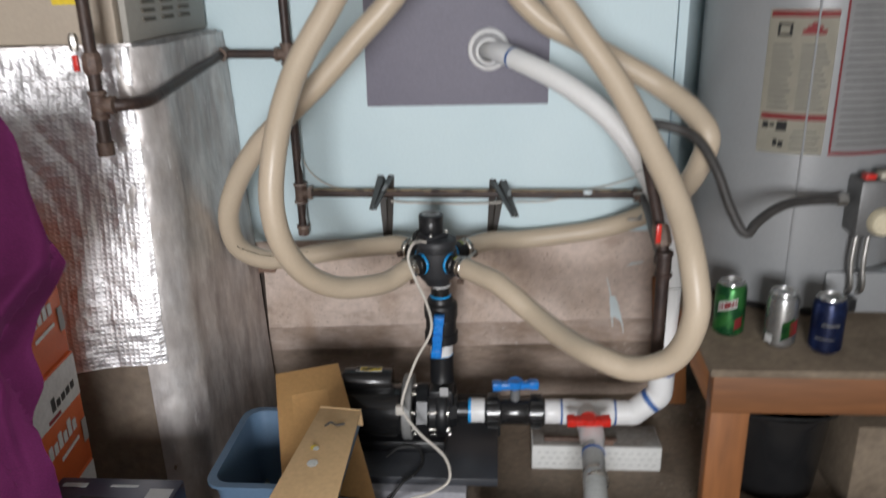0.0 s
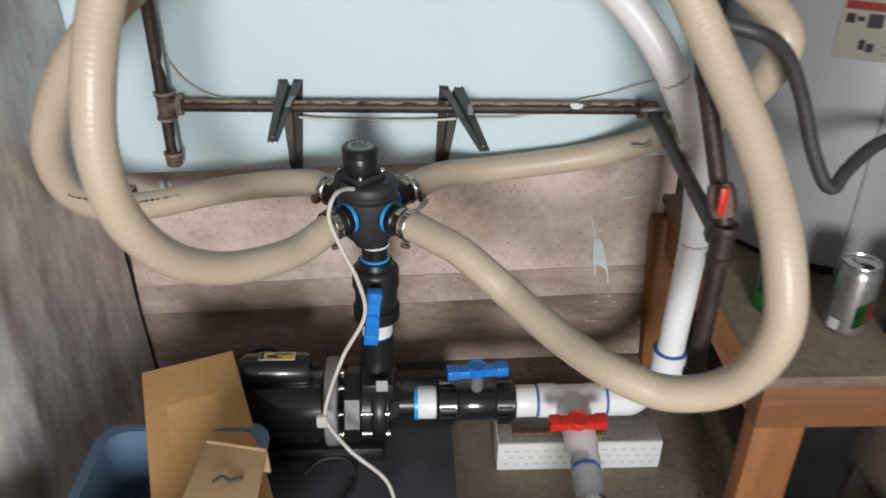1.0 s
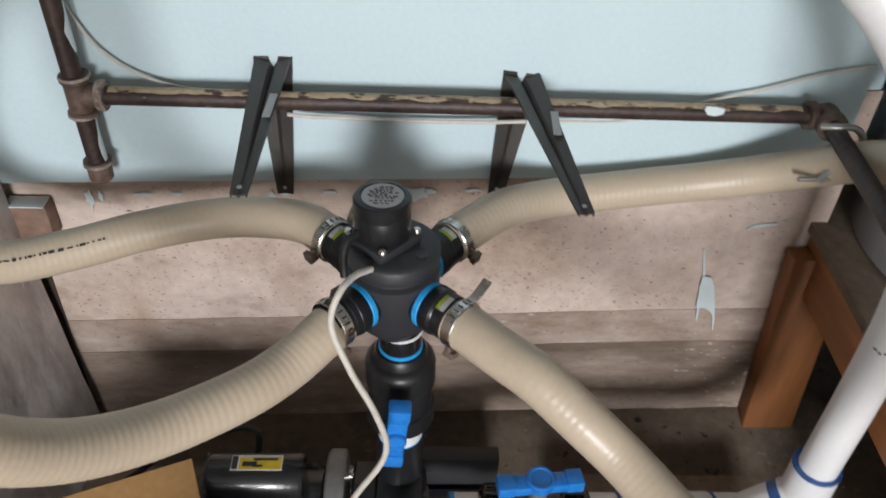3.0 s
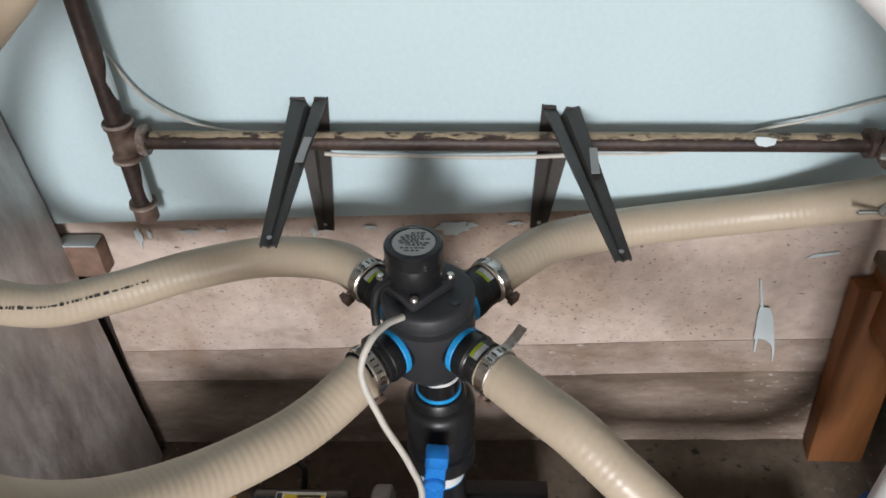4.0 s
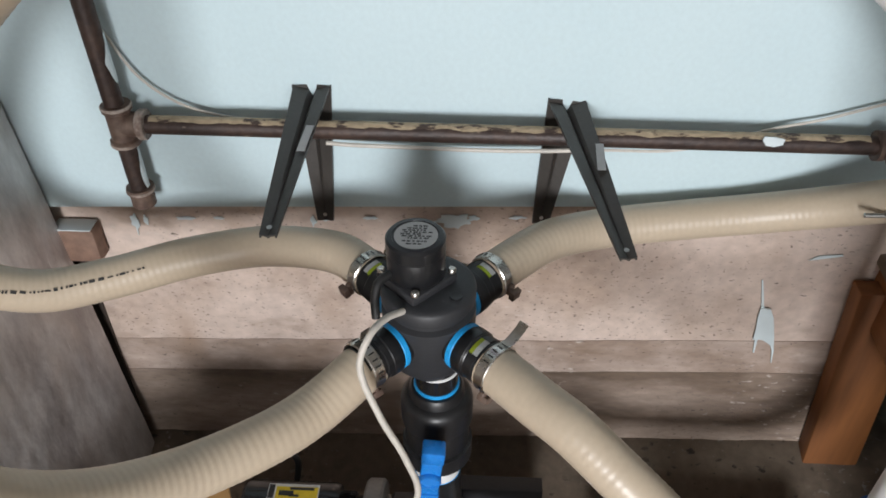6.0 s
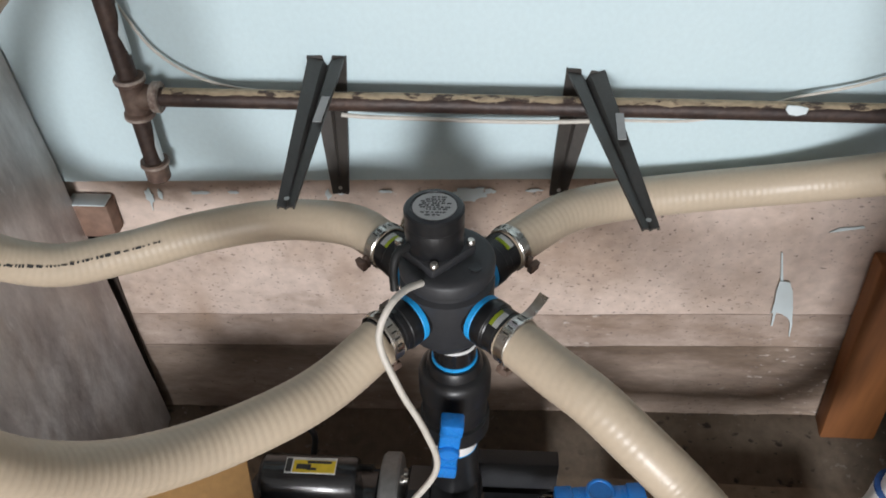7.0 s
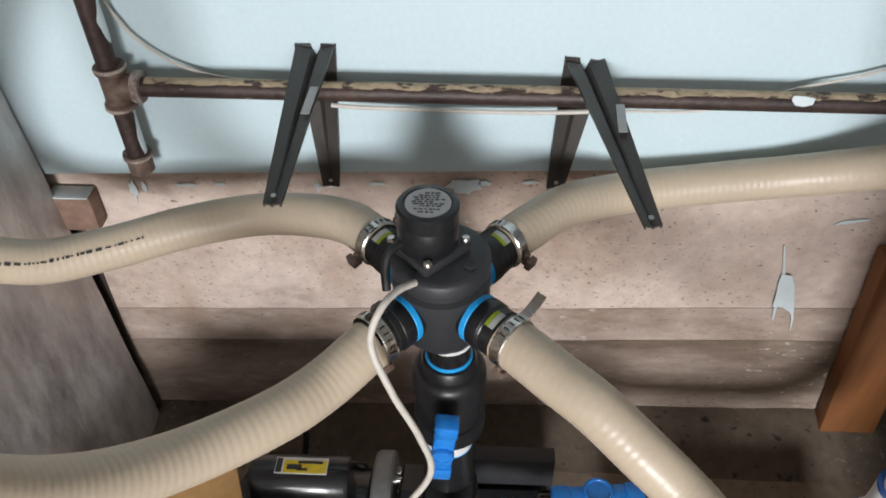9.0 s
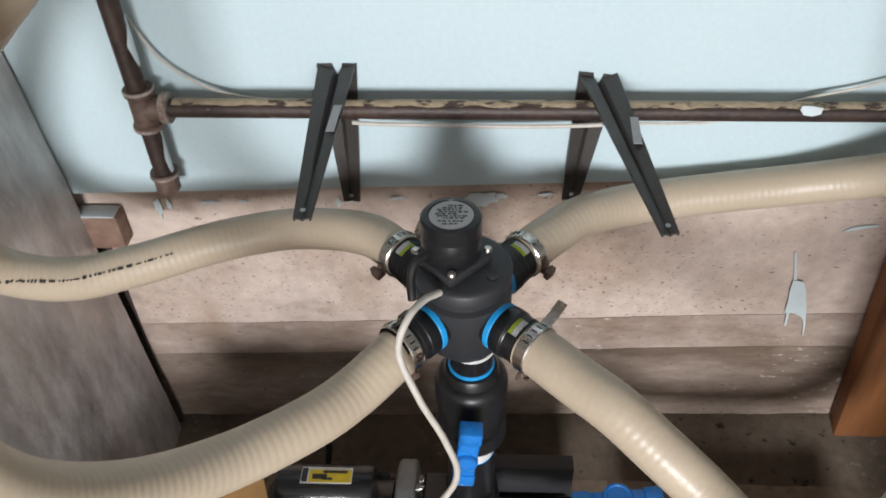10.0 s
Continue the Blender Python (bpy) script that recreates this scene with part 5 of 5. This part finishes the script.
# ---- drink cans ----
def can(x, y, mat, label, bands, spin):
    c = thing("drink_can", (x, y, 0.409), label, "can", "drink cans on the stand")
    part("can_wall", bm_lathe((x, y, 0.409), (0, 0, 1), [(0, 0), (0.003, 0.022), (0, 0.0245), (0.004, 0.027), (0.010, 0.033), (0.104, 0.033), (0.112, 0.0305), (0.117, 0.0275), (0.117, 0)], 36), mat, c)
    lid = part("lid", bm_lathe((x, y, 0.5255), (0, 0, 1), [(0, 0.026), (0.002, 0.0278), (0.0045, 0.0272), (0.0045, 0.0258), (0.001, 0.0245), (0.0005, 0.0)], 32), ALU, c, "bare aluminium lid")
    part("opening", bm_lathe((x + 0.004, y - 0.012, 0.5260), (0, 0, 1), [(0, 0), (0, 0.0085), (0.0006, 0.0085), (0.0006, 0)], 16), RUBBER, lid)
    part("pull_tab", bm_box(x - 0.007, x + 0.007, y - 0.003, y + 0.016, 0.5268, 0.5282, 0.0005), ALU, lid)
    for a0, a1, z0, z1, m, slant in bands:
        bm = bmesh.new()
        v = []
        for i in range(7):
            a = radians(spin + a0 + (a1 - a0) * i / 6)
            p = (x + 0.0334 * math.cos(a), y + 0.0334 * math.sin(a))
            s = slant * i / 6
            v.append((bm.verts.new((*p, 0.409 + z0 + s)), bm.verts.new((*p, 0.409 + z1 + s))))
        for p, q in zip(v[:-1], v[1:]):
            bm.faces.new((p[0], q[0], q[1], p[1]))
        bmesh.ops.solidify(bm, geom=bm.faces[:], thickness=-0.0003)
        part("printed_patch", bm, m, c)


can(0.650, 1.853, CANGREEN, "green drink can with red and white slashes", [(-15, 55, 0.058, 0.080, WHITE, 0.014), (-12, 52, 0.062, 0.076, REDINK, 0.014), (50, 80, 0.02, 0.045, REDINK, 0.006)], 225)
can(0.742, 1.80, CANSILVER, "silver drink can with green and red print", [(30, 75, 0.02, 0.06, CANGREEN, 0.012), (60, 95, 0.03, 0.062, REDINK, 0.004), (-30, 0, 0.012, 0.03, WHITE, 0)], 225)
can(0.826, 1.773, CANBLUE, "dark blue drink can", [(0, 60, 0.065, 0.070, GREYINK, 0.0), (-20, 50, 0.035, 0.038, GREYINK, 0)], 230)

# ---- foil-wrapped duct and furnace ----
duct = thing("air_duct", (-0.68, 1.95, 0), "floor-standing air duct wrapped in crumpled silver foil", "duct")


def duct_skin(z0, z1, a, b, amount, seed, nz, lift):
    """Part of the duct's rounded front and side, crumpled; a to b: where along its outline, 0 to 1."""
    pts = [Vector((-0.90, 1.590)), Vector((-0.655, 1.685))]
    for k in range(9):
        t = radians(-72 + 72 * k / 8)
        pts.append(Vector((-0.605 + 0.09 * math.cos(t), 1.785 + 0.09 * math.sin(t))))
    pts += [Vector((-0.515, 1.95)), Vector((-0.508, 2.195))]
    cum = [0.0]
    for p, q in zip(pts[:-1], pts[1:]):
        cum.append(cum[-1] + (q - p).length)
    bm = bmesh.new()
    nx = int(180 * (b - a)) + 4
    grid = []
    for j in range(nz + 1):
        row = []
        for i in range(nx + 1):
            s = cum[-1] * (a + (b - a) * i / nx)
            k = max(n for n in range(len(cum)) if cum[n] <= s + 1e-9)
            k = min(k, len(pts) - 2)
            q = pts[k].lerp(pts[k + 1], (s - cum[k]) / (cum[k + 1] - cum[k]))
            tg = (pts[k + 1] - pts[k]).normalized()
            nrm = Vector((tg.y, -tg.x))
            z = z0 + (z1 - z0) * j / nz
            calm = min(1.0, max(0.35, (z - 0.55) * 2.6))
            f = noise.noise(Vector((s * 9 + seed, z * 3, 0))) * 0.6 + abs(noise.noise(Vector((s * 17, z * 9 + seed, 3)))) * 0.9 * calm + abs(noise.noise(Vector((s * 38 + seed, z * 27, 7)))) * 0.45 * min(1.0, max(0.1, (z - 0.62) * 3)) + noise.noise(Vector((s * 60, z * 44, seed))) * 0.14
            q = q + nrm * (lift + f * amount)
            lean = 0.045 * (z - 0.55) * (s / cum[-1])
            row.append(bm.verts.new((q.x - lean, q.y + 0.16 * max(0.0, z - 0.5) * (1 - s / cum[-1]), z)))
        grid.append(row)
    for j in range(nz):
        for i in range(nx):
            bm.faces.new((grid[j][i], grid[j][i + 1], grid[j + 1][i + 1], grid[j + 1][i]))
    return bm


part("core", bm_box(-0.88, -0.58, 1.82, 2.18, 0, 1.03, 0.03), DUCT, duct)
part("lower_skin", duct_skin(0.0, 0.41, 0.0, 0.40, 0.006, 4.0, 40, 0.0), DUCT, duct, "grimy brown lower duct board")
part("foil_front", duct_skin(0.395, 1.045, 0.0, 0.42, 0.0115, 1.0, 130, 0.004), FOIL, duct, "bright crumpled foil front")
part("side_skin", duct_skin(0.0, 1.045, 0.37, 1.0, 0.0065, 9.0, 90, 0.003), DULLFOIL, duct, "dusty dull foil side with rubbed streaks")
part("top_tape", bm_slab([(-0.90, 1.67, 1.05), (-0.65, 1.75, 1.05), (-0.57, 1.78, 1.05), (-0.54, 2.19, 1.05), (-0.90, 2.19, 1.05)], 0.012), DULLFOIL, duct)
furn = thing("furnace", (-0.75, 1.95, 1.05), "beige furnace cabinet with a louvred grey side", "furnace")
part("front_panel", bm_box(-1.3, -0.574, 1.735, 1.76, 1.052, 2.0, 0.003), FURNACE, furn)
side = part("side_panel", bm_box(-1.3, -0.562, 1.761, 2.185, 1.052, 2.0, 0.004), material("pale_grey_steel", (0.36, 0.34, 0.30), 0.5, other=(0.30, 0.28, 0.25), scale=5, fine=140, grain=0.06), furn, "pale grey steel side with louvres")
for col in range(3):
    for row in range(6):
        y0 = 1.83 + col * 0.095
        z0 = 1.088 + row * 0.017
        part("louvre", bm_box(-0.5625, -0.5585, y0, y0 + 0.06, z0, z0 + 0.0075, 0.001), material("louvre_shadow", (0.10, 0.085, 0.065), 0.7) if (col, row) == (0, 0) else bpy.data.materials["louvre_shadow"], side)
part("yellow_tag", bm_slab([(-0.69, 1.7335, 1.125), (-0.63, 1.7335, 1.125), (-0.63, 1.7335, 1.16), (-0.69, 1.7335, 1.16)], 0.001), YELLOW, furn, "yellow tag")
wb = thing("wood_block", (-0.48, 2.2, 0.412), "sawn wooden block with a painted top beside the duct", "block")
part("block", bm_box(-0.509, -0.454, 2.192, 2.2175, 0.412, 0.4645, 0.002), SAWN, wb)
part("paint_skin", bm_box(-0.508, -0.456, 2.1915, 2.217, 0.4645, 0.4665, 0.0006), PAINTCHIP, wb, "pale aqua paint on the top")
# no timber here: a dark slab painted in for the shade of the gap
solid("gap_shade_strip", bm_slab([(-0.512, 2.2165, 0.0), (-0.497, 2.2165, 0.0), (-0.492, 2.2165, 0.43), (-0.53, 2.2165, 0.43)], 0.012), DARKWOOD_GAP, "dark strip painted in for the shaded gap between duct and wall", "strip")


# ---- cartons, cloth, tub and cardboard ----
def salt_carton(z0, z1, x_far):
    c = thing("salt_carton", (-0.95, 1.5, z0), "orange and white carton of aquarium salt", "carton", "stacked salt cartons")
    far, near = Vector((x_far, 1.58, 0)), Vector((x_far + 0.02, 1.345, 0))
    out = Vector((-0.3, -0.02, 0))
    part("carton_body", bm_slab([Vector((p.x, p.y, z1)) for p in (far, far + out, near + out, near)], z1 - z0, 0.003), ORANGE, c)
    n = Vector((1, 0.08, 0)).normalized() * 0.0015
    w = (far - near)

    def patch(u0, u1, v0, v1, m, sl=0.0, nm="printed_patch", k=1.0):
        q = [near + w * u0 + Vector((0, 0, z0 + (z1 - z0) * v0)), near + w * u1 + Vector((0, 0, z0 + (z1 - z0) * (v0 + sl))), near + w * u1 + Vector((0, 0, z0 + (z1 - z0) * (v1 + sl))), near + w * u0 + Vector((0, 0, z0 + (z1 - z0) * v1))]
        part(nm, bm_slab([p + n * k for p in q], 0.001), m, c)

    patch(0.0, 0.985, 0.62, 0.985, WHITE)
    for k, h in enumerate((0.11, 0.06, 0.06, 0.06, 0.06)):
        patch(0.50 + k * 0.085, 0.56 + k * 0.085, 0.70 + k * 0.006, 0.70 + h + k * 0.006, INK, 0.004, "print_bar", 1.6)
    patch(0.42, 0.62, 0.635, 0.665, REDINK, 0.0, "print_bar", 1.6)
    for k, h in enumerate((0.13, 0.09, 0.11, 0.09, 0.13, 0.09, 0.14, 0.09)):
        patch(0.16 + k * 0.085, 0.22 + k * 0.085, 0.36 + k * 0.005, 0.36 + h + k * 0.005, WHITE, 0.004, "print_bar", 1.6)
    patch(0.50, 0.82, 0.27, 0.30, WHITE, 0.02, "print_bar", 1.6)
    patch(0.9, 0.98, 0.2, 0.40, PAPER2, 0.0, "round_seal", 1.6)


salt_carton(0.0, 0.242, -0.685)
salt_carton(0.243, 0.485, -0.685)
salt_carton(0.486, 0.728, -0.69)
bm = bm_sheet((0, 0, 0.004), (1, 0, 0), (0, 0, 1.0), 80, 84)
for v in bm.verts:
    u, z = v.co.x, v.co.z
    edge = float(np.interp(z, (0.0, 0.41, 0.45, 0.53, 0.57, 0.63, 0.69, 0.745, 0.777, 0.816, 0.89, 0.965, 1.01), (-0.60, -0.585, -0.595, -0.586, -0.567, -0.582, -0.557, -0.514, -0.491, -0.494, -0.521, -0.535, -0.56)))
    drift = 1.4 * noise.noise(Vector((u * 2.2, z * 2.5, 1)))
    fold = 1.3 * abs(math.sin(u * 17 + drift * 2.4 + z * 2.6)) ** 0.6 - 0.7 + 0.3 * math.sin(u * 41 + drift * 4 - z * 5)
    v.co = Vector((-0.98 + u * (edge + 0.98), 1.285 - 0.1 * (1 - u) ** 2 + 0.045 * fold * (0.4 + 0.6 * (1 - z)) + 0.025 * noise.noise(Vector((u * 5, z * 6, 4))), z + 0.02 * z * math.sin(u * 5 + 1)))
bmesh.ops.solidify(bm, geom=bm.faces[:], thickness=0.004)
solid("draped_cloth", bm, CLOTH, "dark magenta cloth draped over the salt cartons", "cloth")

navy = thing("navy_carton", (-0.56, 1.3, 0), "dark navy carton with a small white label", "carton")
part("carton_body", bm_box(-0.655, -0.424, 1.02, 1.425, 0.0, 0.303, 0.004), NAVY, navy)
part("label", bm_slab([(-0.475, 1.35, 0.3036), (-0.432, 1.35, 0.3036), (-0.432, 1.395, 0.3036), (-0.475, 1.395, 0.3036)], 0.0008), PAPER2, navy, "small white label")
part("hand_hole", bm_slab([(-0.60, 1.345, 0.3034), (-0.51, 1.34, 0.3034), (-0.51, 1.365, 0.3034), (-0.59, 1.37, 0.3034)], 0.0006), RUBBER, navy, "dark slot")
for x, y, w, h in ((-0.64, 1.395, 0.045, 0.012), (-0.55, 1.398, 0.05, 0.006)):
    part("print_bar", bm_slab([(x, y, 0.3036), (x + w, y, 0.3036), (x + w, y + h, 0.3036), (x, y + h, 0.3036)], 0.0006), PAPER2, navy)

tubt = thing("plastic_tub", (-0.36, 1.62, 0), "dusty blue plastic tub with crumpled plastic in it", "tub")


def rounded(cx, cy, hx, hy, r, z, k=6):
    out = []
    for qx, qy, a0 in ((1, 1, 0), (-1, 1, 90), (-1, -1, 180), (1, -1, 270)):
        for i in range(k + 1):
            a = radians(a0 + 90 * i / k)
            out.append((cx + qx * (hx - r) + r * math.cos(a), cy + qy * (hy - r) + r * math.sin(a), z))
    return out


bm = bmesh.new()
loops = [rounded(-0.295, 1.66, 0.10, 0.115, 0.03, 0.0), rounded(-0.295, 1.66, 0.125, 0.14, 0.035, 0.215), rounded(-0.295, 1.66, 0.137, 0.152, 0.04, 0.22), rounded(-0.295, 1.66, 0.137, 0.152, 0.04, 0.226), rounded(-0.295, 1.66, 0.121, 0.136, 0.034, 0.226), rounded(-0.295, 1.66, 0.097, 0.112, 0.03, 0.006)]
vl = [[bm.verts.new(p) for p in lp] for lp in loops]
for p, q in zip(vl[:-1], vl[1:]):
    for i in range(len(p)):
        bm.faces.new((p[i], p[(i + 1) % len(p)], q[(i + 1) % len(p)], q[i]))
bm.faces.new(vl[0][::-1])
bm.faces.new(vl[-1])
part("tub_shell", bm, TUB, tubt)
bm = bm_sheet((-0.37, 1.57, 0.1), (0.14, 0, 0), (0, 0.14, 0), 16, 16)
wrinkled(bm, 0.03, 0.05, 3.0, (0, 0, 1))
bmesh.ops.solidify(bm, geom=bm.faces[:], thickness=0.001)
solid("plastic_bag", bm, CLEARHOSE, "crumpled clear plastic bag in the tub", "bag")

cb = thing("cardboard_box", (-0.2, 1.7, 0), "open brown cardboard box with raised flaps", "box")
part("back_flap", bm_slab([(-0.300, 1.6, 0.16), (-0.100, 1.575, 0.155), (-0.243, 1.947, 0.272), (-0.385, 1.893, 0.268)], 0.004, 0.0008), CARD, cb)
flap = part("front_flap", bm_slab([(-0.262, 1.385, 0.288), (-0.137, 1.385, 0.29), (-0.060 - 0.075, 1.655, 0.318), (-0.227, 1.69, 0.304)], 0.004, 0.0008), CARD2, cb, "pale cardboard flap with silver stickers")
part("flap_lip", bm_slab([(-0.135, 1.654, 0.318), (-0.129, 1.638, 0.29), (-0.215, 1.67, 0.28), (-0.227, 1.689, 0.304)], 0.004), CARD2, cb)
part("front_wall", bm_slab([(-0.29, 1.40, 0.0), (-0.09, 1.39, 0.0), (-0.10, 1.39, 0.285), (-0.27, 1.385, 0.285)], 0.004), CARD2, cb)
part("side_wall", bm_slab([(-0.09, 1.392, 0.0), (-0.09, 1.60, 0.0), (-0.10, 1.575, 0.152), (-0.10, 1.392, 0.28)], 0.004), CARD, cb)
for x, y, z, r, m in ((-0.201, 1.487, 0.3005, 0.011, SILVERDOT), (-0.208, 1.533, 0.3045, 0.007, YELLOW), (-0.203, 1.529, 0.3048, 0.006, SILVERDOT)):
    part("sticker", bm_lathe((x, y, z), (0, -0.1, 1), [(0, 0), (0, r), (0.0006, r), (0.0006, 0)], 8), m, flap, "torn silver sticker")
part("cable_tie", bm_tube([(-0.20, 1.598, 0.3125), (-0.188, 1.604, 0.317), (-0.176, 1.60, 0.314), (-0.16, 1.603, 0.315)], 0.0022, 0.003, 8), RUBBER, flap)

# ---- grit swept into the corner of the floor ----
bm = bmesh.new()
for k in range(70):
    x, y = random.uniform(-0.42, 0.6), 2.21 - abs(random.gauss(0, 0.07))
    s = random.uniform(0.0012, 0.0045)
    m = Matrix.Translation((x, y, s * 0.5)) @ Euler((random.random() * 3, random.random() * 3, random.random() * 3)).to_matrix().to_4x4() @ Matrix.Diagonal((s * random.uniform(0.8, 2), s, s * 0.7, 1))
    bmesh.ops.create_icosphere(bm, subdivisions=1, radius=1, matrix=m)
solid("floor_grit", bm, material("pale_grit", (0.42, 0.39, 0.35), 0.85, other=(0.2, 0.17, 0.14), amount=1, scale=60), "pale mortar grit along the foot of the wall", "grit", kind="stuff")
